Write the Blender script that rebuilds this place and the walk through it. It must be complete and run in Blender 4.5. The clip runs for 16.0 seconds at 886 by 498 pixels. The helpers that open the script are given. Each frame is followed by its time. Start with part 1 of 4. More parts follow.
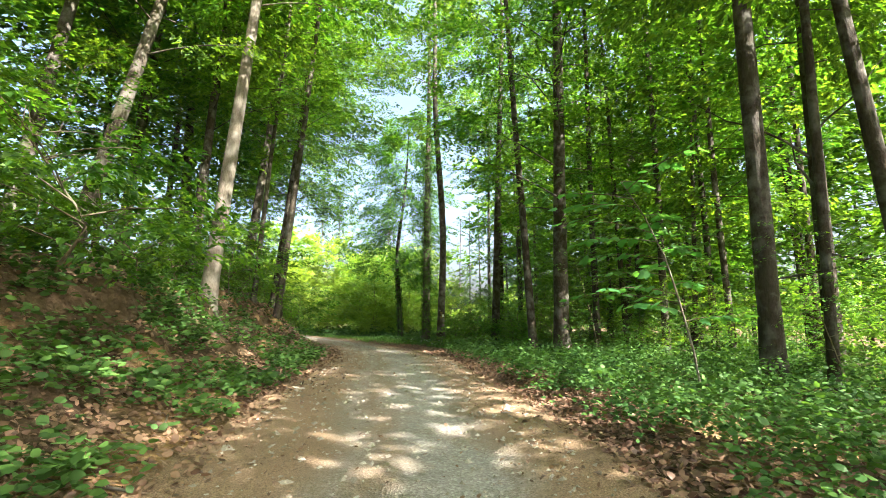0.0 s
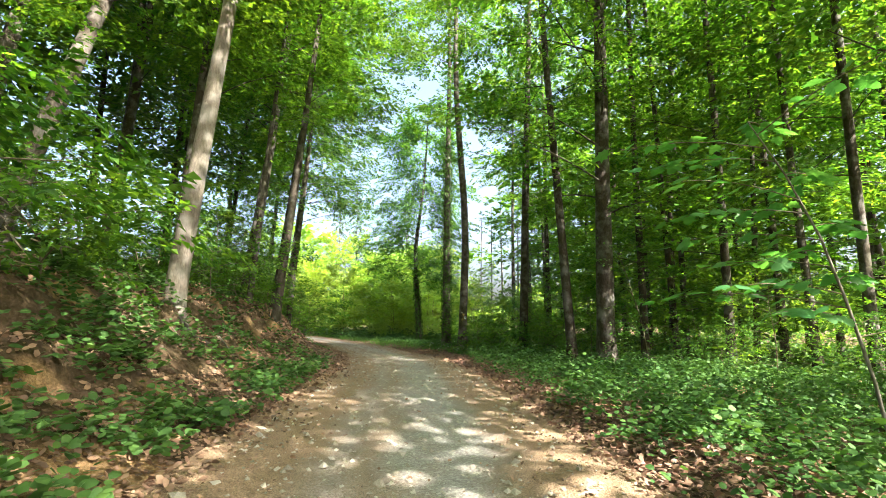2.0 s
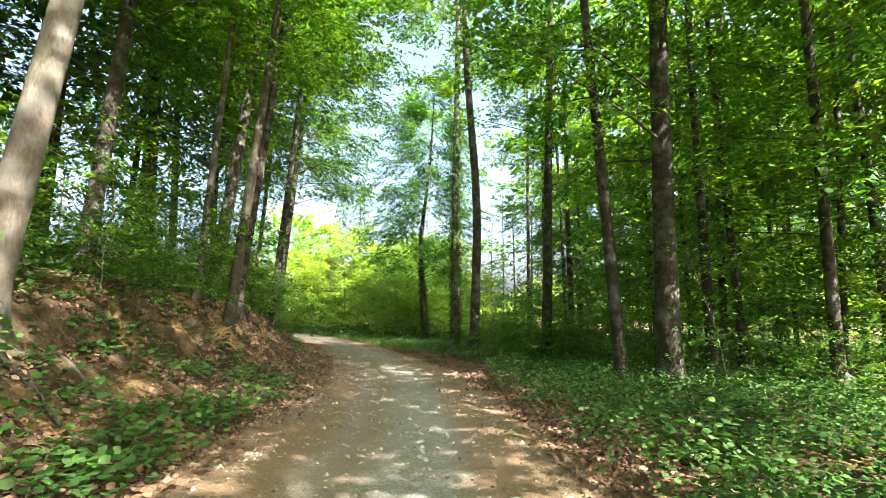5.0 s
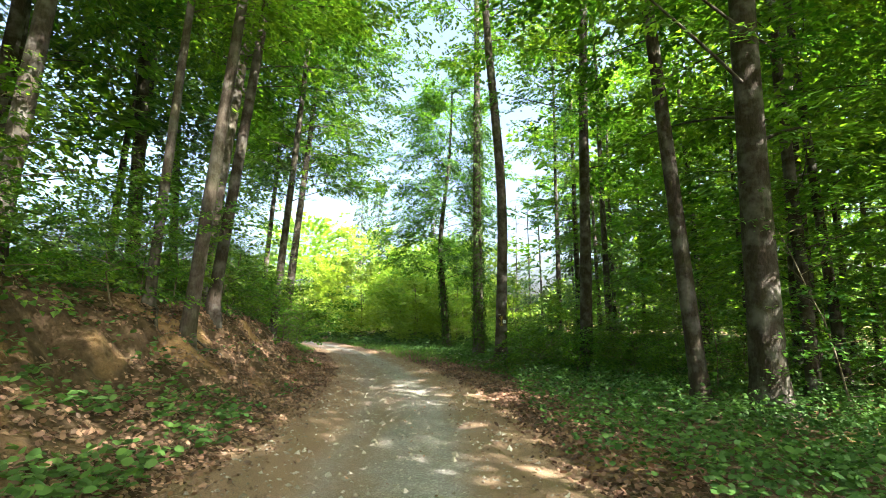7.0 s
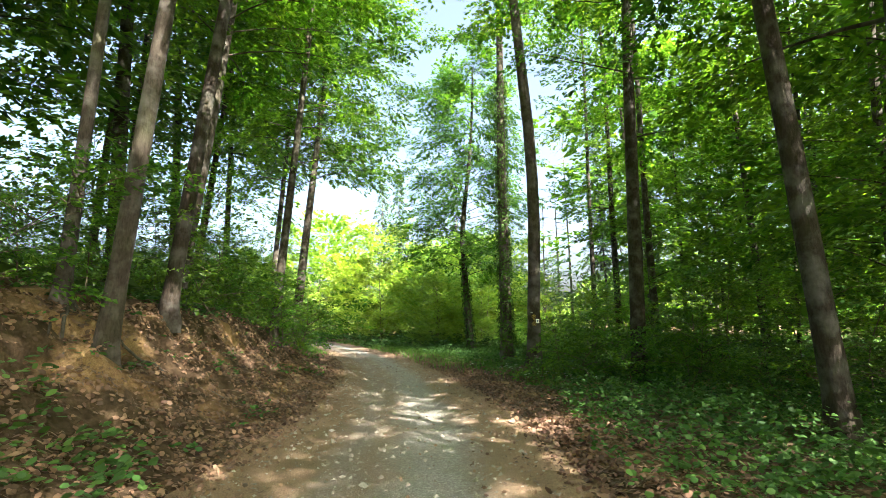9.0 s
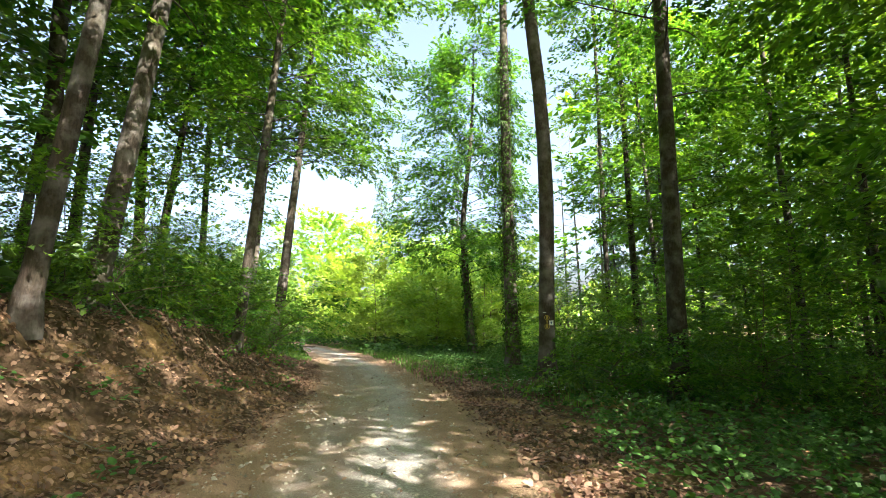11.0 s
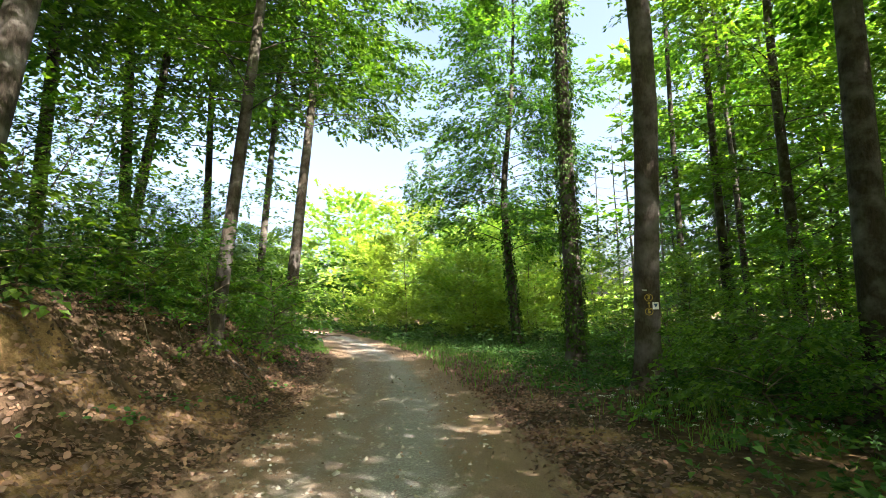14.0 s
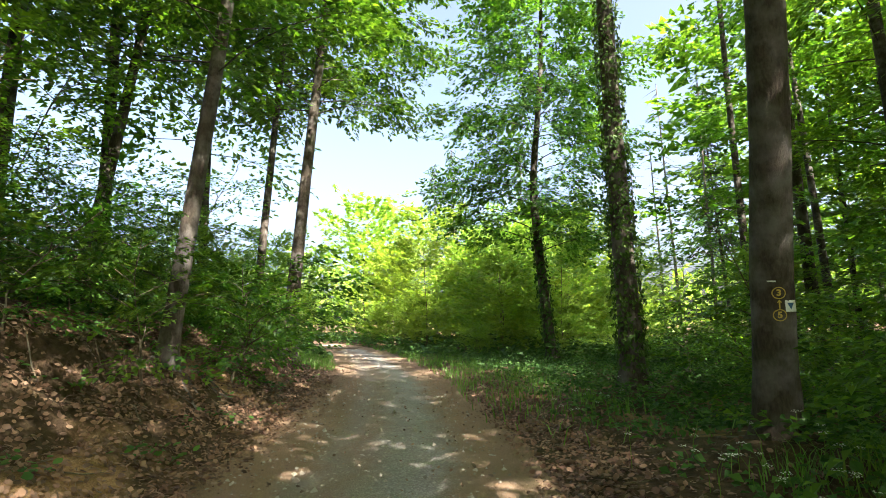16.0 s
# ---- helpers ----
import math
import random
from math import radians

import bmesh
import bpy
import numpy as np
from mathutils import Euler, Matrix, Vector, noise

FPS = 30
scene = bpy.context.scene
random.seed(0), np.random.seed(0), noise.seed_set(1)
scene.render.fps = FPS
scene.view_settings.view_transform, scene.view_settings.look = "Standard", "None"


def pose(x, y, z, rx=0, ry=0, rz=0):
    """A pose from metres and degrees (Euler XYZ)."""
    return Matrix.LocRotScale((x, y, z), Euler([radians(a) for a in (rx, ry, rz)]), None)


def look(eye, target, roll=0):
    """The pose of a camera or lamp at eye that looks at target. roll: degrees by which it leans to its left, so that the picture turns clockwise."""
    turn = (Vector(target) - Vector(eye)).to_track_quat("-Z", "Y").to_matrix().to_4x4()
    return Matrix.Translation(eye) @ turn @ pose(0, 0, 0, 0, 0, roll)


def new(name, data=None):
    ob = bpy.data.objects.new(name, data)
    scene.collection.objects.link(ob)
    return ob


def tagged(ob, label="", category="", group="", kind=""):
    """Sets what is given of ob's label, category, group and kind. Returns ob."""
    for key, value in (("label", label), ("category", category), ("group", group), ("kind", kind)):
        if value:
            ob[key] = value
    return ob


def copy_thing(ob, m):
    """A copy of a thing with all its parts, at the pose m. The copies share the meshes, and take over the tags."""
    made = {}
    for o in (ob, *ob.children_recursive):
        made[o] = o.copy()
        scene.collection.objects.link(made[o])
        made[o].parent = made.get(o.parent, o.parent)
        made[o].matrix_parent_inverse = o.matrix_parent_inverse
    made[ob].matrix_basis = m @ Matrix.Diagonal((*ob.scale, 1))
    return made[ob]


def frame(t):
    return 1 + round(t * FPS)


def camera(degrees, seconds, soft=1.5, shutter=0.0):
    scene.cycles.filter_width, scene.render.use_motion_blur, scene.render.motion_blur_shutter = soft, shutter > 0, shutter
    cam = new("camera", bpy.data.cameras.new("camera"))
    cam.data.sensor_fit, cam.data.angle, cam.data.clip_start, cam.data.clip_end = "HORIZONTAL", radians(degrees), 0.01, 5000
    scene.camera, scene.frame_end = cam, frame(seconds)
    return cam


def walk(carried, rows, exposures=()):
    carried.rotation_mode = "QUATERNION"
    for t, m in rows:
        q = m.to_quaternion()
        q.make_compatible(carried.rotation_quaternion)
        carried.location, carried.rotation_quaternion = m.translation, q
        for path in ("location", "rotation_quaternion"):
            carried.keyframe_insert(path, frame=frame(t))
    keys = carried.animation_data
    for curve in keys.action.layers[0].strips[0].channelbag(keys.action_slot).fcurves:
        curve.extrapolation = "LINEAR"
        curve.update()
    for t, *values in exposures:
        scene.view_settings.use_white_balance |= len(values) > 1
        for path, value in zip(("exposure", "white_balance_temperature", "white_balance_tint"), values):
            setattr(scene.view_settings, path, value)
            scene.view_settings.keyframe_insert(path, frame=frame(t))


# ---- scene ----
cam = camera(84.8, 16.0, soft=0.55)
PATH = [
    (0, (-0.185, 0.803, 1.32), (-0.182, 2.78, 1.621), 0.3),
    (0.5, (-0.226, 1.37, 1.343), (-0.265, 3.344, 1.658), 0.2),
    (1, (-0.213, 1.96, 1.396), (-0.266, 3.934, 1.711), 0.3),
    (1.5, (-0.277, 2.595, 1.445), (-0.326, 4.57, 1.752), 0.7),
    (2, (-0.308, 3.127, 1.441), (-0.385, 5.103, 1.743), 0.6),
    (2.5, (-0.337, 3.645, 1.514), (-0.41, 5.621, 1.814), 0.6),
    (3, (-0.368, 4.208, 1.609), (-0.436, 6.184, 1.911), 0.6),
    (3.5, (-0.318, 4.816, 1.646), (-0.409, 6.794, 1.932), 0.5),
    (4, (-0.345, 5.424, 1.651), (-0.441, 7.402, 1.929), 0.5),
    (6.5, (-0.493, 8.597, 1.677), (-0.667, 10.568, 1.97), 0.3),
    (7, (-0.497, 9.224, 1.662), (-0.7, 11.191, 1.962), 0.1),
    (7.5, (-0.527, 9.858, 1.692), (-0.759, 11.824, 1.979), -0.0),
    (8, (-0.627, 10.506, 1.691), (-0.89, 12.467, 1.988), -0.2),
    (8.5, (-0.659, 11.119, 1.678), (-0.949, 13.075, 1.977), -0.3),
    (11, (-0.817, 14.403, 1.652), (-1.13, 16.354, 1.965), -0.5),
    (11.5, (-0.923, 15.032, 1.684), (-1.248, 16.982, 1.985), -0.4),
    (12, (-1.1, 15.689, 1.696), (-1.453, 17.634, 1.998), -0.5),
    (12.5, (-1.237, 16.355, 1.681), (-1.611, 18.298, 1.969), -0.5),
    (13, (-1.39, 17.052, 1.643), (-1.764, 18.998, 1.913), -0.6),
    (13.5, (-1.502, 17.613, 1.603), (-1.926, 19.549, 1.872), -0.9),
    (14, (-1.615, 18.265, 1.644), (-2.069, 20.195, 1.904), -0.9),
    (14.5, (-1.724, 18.88, 1.651), (-2.191, 20.805, 1.926), -1.0),
    (15, (-1.8, 19.619, 1.618), (-2.304, 21.535, 1.894), -1.0),
    (15.5, (-1.915, 20.221, 1.603), (-2.422, 22.134, 1.891), -0.9),
    (16, (-2.071, 20.907, 1.581), (-2.626, 22.803, 1.889), -1.1),
]
EXPOSURES = [(0.0, 3.08, 6500, 8), (4.0, 3.2, 6500, 8), (8.0, 3.15, 6500, 8), (11.0, 3.1, 6500, 9), (16.0, 2.95, 6550, 12)]
walk(cam, [(t, look(eye, target, roll)) for t, eye, target, roll in PATH], EXPOSURES)

# ---- daylight ----
SUN_FROM = Vector((0.66, -0.54, 0.80)).normalized()
world = bpy.data.worlds.new("sky_world")
scene.world = world
world.use_nodes = True
sky = world.node_tree.nodes.new("ShaderNodeTexSky")
sky.sky_type, sky.sun_disc = "NISHITA", False
sky.sun_elevation = math.asin(SUN_FROM.z)
sky.sun_rotation = math.atan2(SUN_FROM.x, SUN_FROM.y)
sky.dust_density, sky.air_density, sky.ozone_density = 8.0, 0.8, 0.5
world.node_tree.nodes["Background"].inputs[1].default_value = 0.092
world.node_tree.links.new(sky.outputs[0], world.node_tree.nodes["Background"].inputs[0])
sun = new("sun", bpy.data.lights.new("sun", "SUN"))
sun.data.energy, sun.data.angle, sun.data.color = 5.0, radians(0.5), (1.0, 0.93, 0.80)
sun.matrix_world = look((0, 0, 60), Vector((0, 0, 60)) - SUN_FROM)
tagged(sun, kind="structure")


# ---- materials ----
def material(name):
    m = bpy.data.materials.new(name)
    m.use_nodes = True
    nt = m.node_tree
    nt.nodes.clear()
    out = nt.nodes.new("ShaderNodeOutputMaterial")
    return m, nt, out


def node(nt, kind, **inputs):
    n = nt.nodes.new(kind)
    for key, value in inputs.items():
        sock = n.inputs[int(key[1:])] if key[0] == "i" and key[1:].isdigit() else n.inputs[key.replace("_", " ")]
        if isinstance(value, bpy.types.NodeSocket):
            nt.links.new(value, sock)
        else:
            sock.default_value = value
    return n


def ramp(nt, fac, stops):
    r = nt.nodes.new("ShaderNodeValToRGB")
    els = r.color_ramp.elements
    while len(els) < len(stops):
        els.new(0.5)
    for e, (p, c) in zip(els, stops):
        e.position, e.color = p, (*c, 1) if len(c) == 3 else c
    nt.links.new(fac, r.inputs[0])
    return r.outputs[0]


def mix(nt, fac, a, b, blend="MIX"):
    n = nt.nodes.new("ShaderNodeMix")
    n.data_type, n.blend_type = "RGBA", blend
    for sock, v in ((n.inputs[0], fac), (n.inputs[6], a), (n.inputs[7], b)):
        if isinstance(v, bpy.types.NodeSocket):
            nt.links.new(v, sock)
        else:
            sock.default_value = v if not isinstance(v, tuple) or len(v) == 4 else (*v, 1)
    return n.outputs[2]


def place_noise(nt, scale, detail=4.0, rough=0.6, vec=None):
    if vec is None:
        vec = nt.nodes.new("ShaderNodeNewGeometry").outputs["Position"]
    return node(nt, "ShaderNodeTexNoise", Vector=vec, Scale=scale, Detail=detail, Roughness=rough).outputs[0]


def leaf_material(name, dark, mid, light, through_tint, see_through=0.45, rough=0.45, gloss=0.35):
    m, nt, out = material(name)
    isl = nt.nodes.new("ShaderNodeNewGeometry").outputs["Random Per Island"]
    info = nt.nodes.new("ShaderNodeObjectInfo").outputs["Random"]
    col = ramp(nt, isl, [(0.0, dark), (0.5, mid), (1.0, light)])
    big = place_noise(nt, 0.5, 2)
    col = mix(nt, 0.35, col, ramp(nt, big, [(0.3, dark), (0.7, light)]))
    hue = node(nt, "ShaderNodeHueSaturation", Color=col)
    nt.links.new(node(nt, "ShaderNodeMapRange", Value=info, i3=0.485, i4=0.515).outputs[0], hue.inputs["Hue"])
    bsdf = node(nt, "ShaderNodeBsdfPrincipled", Base_Color=hue.outputs[0], Roughness=rough)
    bsdf.inputs["Specular IOR Level"].default_value = gloss
    tcol = mix(nt, 1.0, hue.outputs[0], through_tint, "MULTIPLY")
    tr = node(nt, "ShaderNodeBsdfTranslucent", Color=tcol)
    sh = node(nt, "ShaderNodeMixShader", i0=see_through, i1=bsdf.outputs[0], i2=tr.outputs[0])
    nt.links.new(sh.outputs[0], out.inputs[0])
    return m


LEAF = leaf_material("beech_leaf", (0.016, 0.056, 0.014), (0.042, 0.122, 0.022), (0.125, 0.24, 0.036), (2.4, 2.15, 0.6), 0.5)
# Base colours raised to yellow-green so the leaves look lit by full sun.
LEAF_SUN_PAINTED = leaf_material("sun_painted_leaf", (0.08, 0.18, 0.03), (0.17, 0.29, 0.045), (0.27, 0.38, 0.075), (1.8, 1.7, 0.8), 0.45)
LEAF_MAPLE = leaf_material("maple_leaf", (0.04, 0.13, 0.045), (0.055, 0.17, 0.055), (0.08, 0.21, 0.06), (1.9, 1.9, 0.7))
LEAF_HERB = leaf_material("herb_leaf", (0.018, 0.052, 0.015), (0.042, 0.105, 0.028), (0.10, 0.19, 0.045), (1.8, 1.8, 0.8), 0.3, 0.55, 0.22)
LEAF_IVY = leaf_material("ivy_leaf", (0.025, 0.06, 0.014), (0.045, 0.10, 0.02), (0.09, 0.16, 0.03), (1.6, 1.8, 0.7), 0.2, 0.5, 0.22)
NEEDLE = leaf_material("spruce_needle", (0.03, 0.07, 0.03), (0.05, 0.10, 0.04), (0.08, 0.13, 0.05), (1.4, 1.5, 0.8), 0.2)
GRASS = leaf_material("grass_blade", (0.06, 0.14, 0.02), (0.09, 0.19, 0.03), (0.14, 0.25, 0.05), (1.8, 1.8, 0.8), 0.35)
DEAD_LEAF = leaf_material("dead_leaf", (0.032, 0.019, 0.013), (0.15, 0.088, 0.055), (0.31, 0.20, 0.13), (1.2, 1.0, 0.8), 0.12, 0.55, 0.35)


def lone_leaf_material():
    m, nt, out = material("lone_dead_leaf")
    info = nt.nodes.new("ShaderNodeObjectInfo").outputs["Random"]
    col = ramp(nt, info, [(0.0, (0.05, 0.03, 0.02)), (0.45, (0.14, 0.085, 0.055)), (1.0, (0.28, 0.19, 0.13))])
    veins = place_noise(nt, 70.0, 4)
    col = mix(nt, ramp(nt, veins, [(0.35, (0.5, 0.5, 0.5)), (0.65, (0, 0, 0))]), col, (0.07, 0.035, 0.02))
    bsdf = node(nt, "ShaderNodeBsdfPrincipled", Base_Color=col, Roughness=0.6)
    nt.links.new(bsdf.outputs[0], out.inputs[0])
    return m


LONE_LEAF = lone_leaf_material()


def bark_material(name, dark, light, moss=0.25, fissure=1.0):
    m, nt, out = material(name)
    pos = nt.nodes.new("ShaderNodeNewGeometry").outputs["Position"]
    stretched = node(nt, "ShaderNodeVectorMath", i0=pos, i1=(1.0, 1.0, 0.28))
    stretched.operation = "MULTIPLY"
    fine = place_noise(nt, 34.0, 6, 0.7, stretched.outputs[0])
    blot = place_noise(nt, 3.2, 4, 0.6)
    col = ramp(nt, fine, [(0.3, dark), (0.68, light)])
    col = mix(nt, ramp(nt, blot, [(0.45, (0, 0, 0)), (0.7, (0.7, 0.7, 0.7))]), col, tuple(0.6 * a + 0.13 for a in light))
    green = place_noise(nt, 1.3, 3, 0.6)
    col = mix(nt, ramp(nt, green, [(0.5, (0, 0, 0)), (0.75, (moss, moss, moss))]), col, (0.07, 0.10, 0.03))
    bump = node(nt, "ShaderNodeBump", Height=fine, Strength=0.6 * fissure, Distance=0.02)
    bsdf = node(nt, "ShaderNodeBsdfPrincipled", Base_Color=col, Roughness=0.85, Normal=bump.outputs[0])
    bsdf.inputs["Specular IOR Level"].default_value = 0.2
    nt.links.new(bsdf.outputs[0], out.inputs[0])
    return m


BARK = bark_material("beech_bark", (0.024, 0.019, 0.015), (0.078, 0.063, 0.050))
# Bark darkened to near black: the dim light of the wood put into colour.
BARK_SHADE_DARK = bark_material("shade_darkened_bark", (0.016, 0.012, 0.010), (0.052, 0.040, 0.031), 0.15, 1.4)
BARK_PALE = bark_material("pale_bark", (0.06, 0.05, 0.04), (0.15, 0.128, 0.105), 0.15, 0.7)
TWIG = bark_material("twig_bark", (0.06, 0.05, 0.03), (0.14, 0.11, 0.07), 0.1, 0.3)


def soil_material():
    m, nt, out = material("forest_soil")
    coarse, mid, fine = place_noise(nt, 0.7, 4), place_noise(nt, 6.0, 5, 0.65), place_noise(nt, 60.0, 4, 0.7)
    col = ramp(nt, mid, [(0.25, (0.03, 0.02, 0.013)), (0.5, (0.075, 0.048, 0.03)), (0.75, (0.14, 0.092, 0.058))])
    sand = place_noise(nt, 0.55, 3)
    col = mix(nt, ramp(nt, sand, [(0.53, (0, 0, 0)), (0.62, (0.85, 0.85, 0.85))]), col, (0.36, 0.225, 0.115))
    col = mix(nt, ramp(nt, fine, [(0.35, (0.5, 0.5, 0.5)), (0.6, (0, 0, 0))]), col, (0.05, 0.032, 0.02))
    green = place_noise(nt, 0.23, 4, 0.7)
    col = mix(nt, ramp(nt, green, [(0.46, (0, 0, 0)), (0.6, (0.15, 0.15, 0.15))]), col, (0.045, 0.055, 0.02))
    cells = node(nt, "ShaderNodeTexVoronoi", Vector=nt.nodes.new("ShaderNodeNewGeometry").outputs["Position"], Scale=16.0)
    bump = node(nt, "ShaderNodeBump", Height=mid, Strength=1.0, Distance=0.09)
    bump2 = node(nt, "ShaderNodeBump", Height=cells.outputs[0], Strength=0.5, Distance=0.02, Normal=bump.outputs[0])
    bsdf = node(nt, "ShaderNodeBsdfPrincipled", Base_Color=col, Roughness=0.95, Normal=bump2.outputs[0])
    bsdf.inputs["Specular IOR Level"].default_value = 0.15
    nt.links.new(bsdf.outputs[0], out.inputs[0])
    return m


def gravel_material():
    """Grey trodden gravel in the wheel tracks, brown leaf dust along the crown and the edges; u runs across the track in metres."""
    m, nt, out = material("gravel_track")
    pos = nt.nodes.new("ShaderNodeNewGeometry").outputs["Position"]
    uv = nt.nodes.new("ShaderNodeUVMap")
    across = node(nt, "ShaderNodeSeparateXYZ", i0=uv.outputs[0]).outputs[0]
    wobble = place_noise(nt, 0.9, 4, 0.6)
    shifted = node(nt, "ShaderNodeMath", i0=across, i1=wobble)
    shifted.operation = "ADD"
    track = ramp(nt, node(nt, "ShaderNodeMapRange", Value=shifted.outputs[0], i1=-1.3, i2=2.3).outputs[0],
                 [(0.0, (0, 0, 0)), (0.27, (0.02, 0.02, 0.02)), (0.37, (0.6, 0.6, 0.6)), (0.45, (0.25, 0.25, 0.25)), (0.54, (0.9, 0.9, 0.9)), (0.66, (1, 1, 1)), (0.76, (0.12, 0.12, 0.12)), (0.82, (0, 0, 0))])
    stones = node(nt, "ShaderNodeTexVoronoi", Vector=pos, Scale=55.0)
    pebbles = node(nt, "ShaderNodeTexVoronoi", Vector=pos, Scale=140.0)
    patch = place_noise(nt, 2.6, 5, 0.65)
    grit = place_noise(nt, 90.0, 3, 0.7)
    grey = ramp(nt, stones.outputs[1], [(0.0, (0.15, 0.152, 0.150)), (0.6, (0.275, 0.278, 0.272)), (1.0, (0.45, 0.45, 0.44))])
    grey = mix(nt, ramp(nt, patch, [(0.35, (0, 0, 0)), (0.7, (0.6, 0.6, 0.6))]), grey, (0.20, 0.175, 0.145))
    brown = ramp(nt, grit, [(0.3, (0.11, 0.072, 0.046)), (0.55, (0.235, 0.158, 0.102)), (0.75, (0.36, 0.26, 0.18))])
    fac = node(nt, "ShaderNodeMath", i0=track, i1=node(nt, "ShaderNodeMapRange", Value=patch, i1=0.3, i2=0.6, i3=0.55, i4=1.15).outputs[0])
    fac.operation, fac.use_clamp = "MULTIPLY", True
    col = mix(nt, fac.outputs[0], brown, grey)
    col = mix(nt, ramp(nt, grit, [(0.3, (0.55, 0.55, 0.55)), (0.5, (0, 0, 0))]), col, (0.09, 0.075, 0.055))
    bump = node(nt, "ShaderNodeBump", Height=stones.outputs[0], Strength=0.6, Distance=0.02)
    bump2 = node(nt, "ShaderNodeBump", Height=pebbles.outputs[0], Strength=0.5, Distance=0.008, Normal=bump.outputs[0])
    bsdf = node(nt, "ShaderNodeBsdfPrincipled", Base_Color=col, Roughness=0.9, Normal=bump2.outputs[0])
    bsdf.inputs["Specular IOR Level"].default_value = 0.25
    nt.links.new(bsdf.outputs[0], out.inputs[0])
    return m


def paint(name, rgb, rough=0.6):
    m, nt, out = material(name)
    worn = place_noise(nt, 60.0, 4)
    col = mix(nt, ramp(nt, worn, [(0.4, (0, 0, 0)), (0.75, (0.4, 0.4, 0.4))]), rgb, tuple(c * 0.6 for c in rgb))
    bsdf = node(nt, "ShaderNodeBsdfPrincipled", Base_Color=col, Roughness=rough)
    nt.links.new(bsdf.outputs[0], out.inputs[0])
    return m


def stone_material():
    m, nt, out = material("loose_stone")
    isl = nt.nodes.new("ShaderNodeNewGeometry").outputs["Random Per Island"]
    col = ramp(nt, isl, [(0.0, (0.10, 0.08, 0.06)), (0.5, (0.25, 0.22, 0.18)), (1.0, (0.46, 0.43, 0.38))])
    col = mix(nt, 0.4, col, ramp(nt, place_noise(nt, 120.0, 3), [(0.3, (0.08, 0.07, 0.05)), (0.7, (0.4, 0.37, 0.32))]))
    bsdf = node(nt, "ShaderNodeBsdfPrincipled", Base_Color=col, Roughness=0.85)
    nt.links.new(bsdf.outputs[0], out.inputs[0])
    return m


SOIL, GRAVEL, STONE = soil_material(), gravel_material(), stone_material()

# ---- terrain ----
ROAD_Y = [-40, -8, 0, 4.2, 5.8, 8.3, 13.9, 18.9, 26.7, 33.4, 38, 44, 50, 58, 70]
ROAD_X = [1.5, 0.3, -0.15, -0.42, -0.6, -0.9, -1.5, -2.35, -4.6, -7.3, -9.8, -13.2, -17.5, -25, -40]
RISE_Y = [-40, -5, 0, 4, 8, 12, 17, 21, 26, 35, 45, 70]
RISE_Z = [-2.5, -0.4, -0.08, 0.25, 0.32, 0.33, 0.25, 0.2, 0.05, 0.05, 0.1, 0.3]
YS = np.linspace(-40, 70, 1101)
KERNEL = np.hanning(41) / np.hanning(41).sum()
XS = np.convolve(np.pad(np.interp(YS, ROAD_Y, ROAD_X), 20, "edge"), KERNEL, "valid")
ZS = np.convolve(np.pad(np.interp(YS, RISE_Y, RISE_Z), 20, "edge"), KERNEL, "valid")
SL = np.gradient(XS, YS)
HALF = 1.72
rng = np.random.default_rng(7)


def waves(x, y, size, seed):
    """Smooth uneven relief from a few crossing waves."""
    r = np.random.default_rng(seed)
    total = 0
    for k in range(7):
        a, f, p = r.uniform(0, 6.28), r.uniform(0.6, 1.7) / size, r.uniform(0, 6.28)
        total = total + np.sin(x * f * np.cos(a) * 6.28 + y * f * np.sin(a) * 6.28 + p)
    return total / 7


def lateral(x, y):
    """Metres to the right of the middle of the track."""
    return (x - np.interp(y, YS, XS)) / np.sqrt(1 + np.interp(y, YS, SL) ** 2)


def height(x, y):
    x, y = np.asarray(x, float), np.asarray(y, float)
    s = lateral(x, y)
    z = np.interp(y, YS, ZS)
    left = np.maximum(-s - HALF + 0.12, 0)
    tall = np.interp(y, [-40, 24, 32, 40, 50, 70], [1, 1, 0.8, 0.45, 0.3, 0.3])
    toe = left + (0.34 * waves(x, y, 2.6, 3) + 0.3 * waves(x, y, 1.1, 4) + 0.14 * waves(x, y, 0.45, 6)) * np.clip(left * 0.8 - 0.3, 0, 1) * np.clip(4.5 - left, 0, 1)
    bank = np.interp(toe, [0, 0.5, 1.2, 2.0, 2.5, 3.1, 6, 12, 30, 400], [0, 0.08, 0.42, 0.95, 1.52, 1.86, 2.45, 3.2, 5.2, 18.0]) * tall
    right = np.maximum(s - HALF, 0)
    fall = np.interp(right, [0, 0.6, 2, 6, 14, 40, 400], [0, 0.04, -0.02, -0.08, -0.35, -0.9, -2.0])
    z = z + bank + fall
    z = z + 0.36 * np.exp(-((x + 0.1) ** 2 + (y - 26.9) ** 2) / 1.3) + 0.15 * np.exp(-((x + 1.1) ** 2 + (y - 32.3) ** 2) / 1.5)
    rough = np.clip((left + right) * 0.8, 0, 1)
    return z + rough * (0.07 * waves(x, y, 1.6, 11) + 0.05 * waves(x, y, 0.6, 12)) - 0.02 * (rough < 0.05)


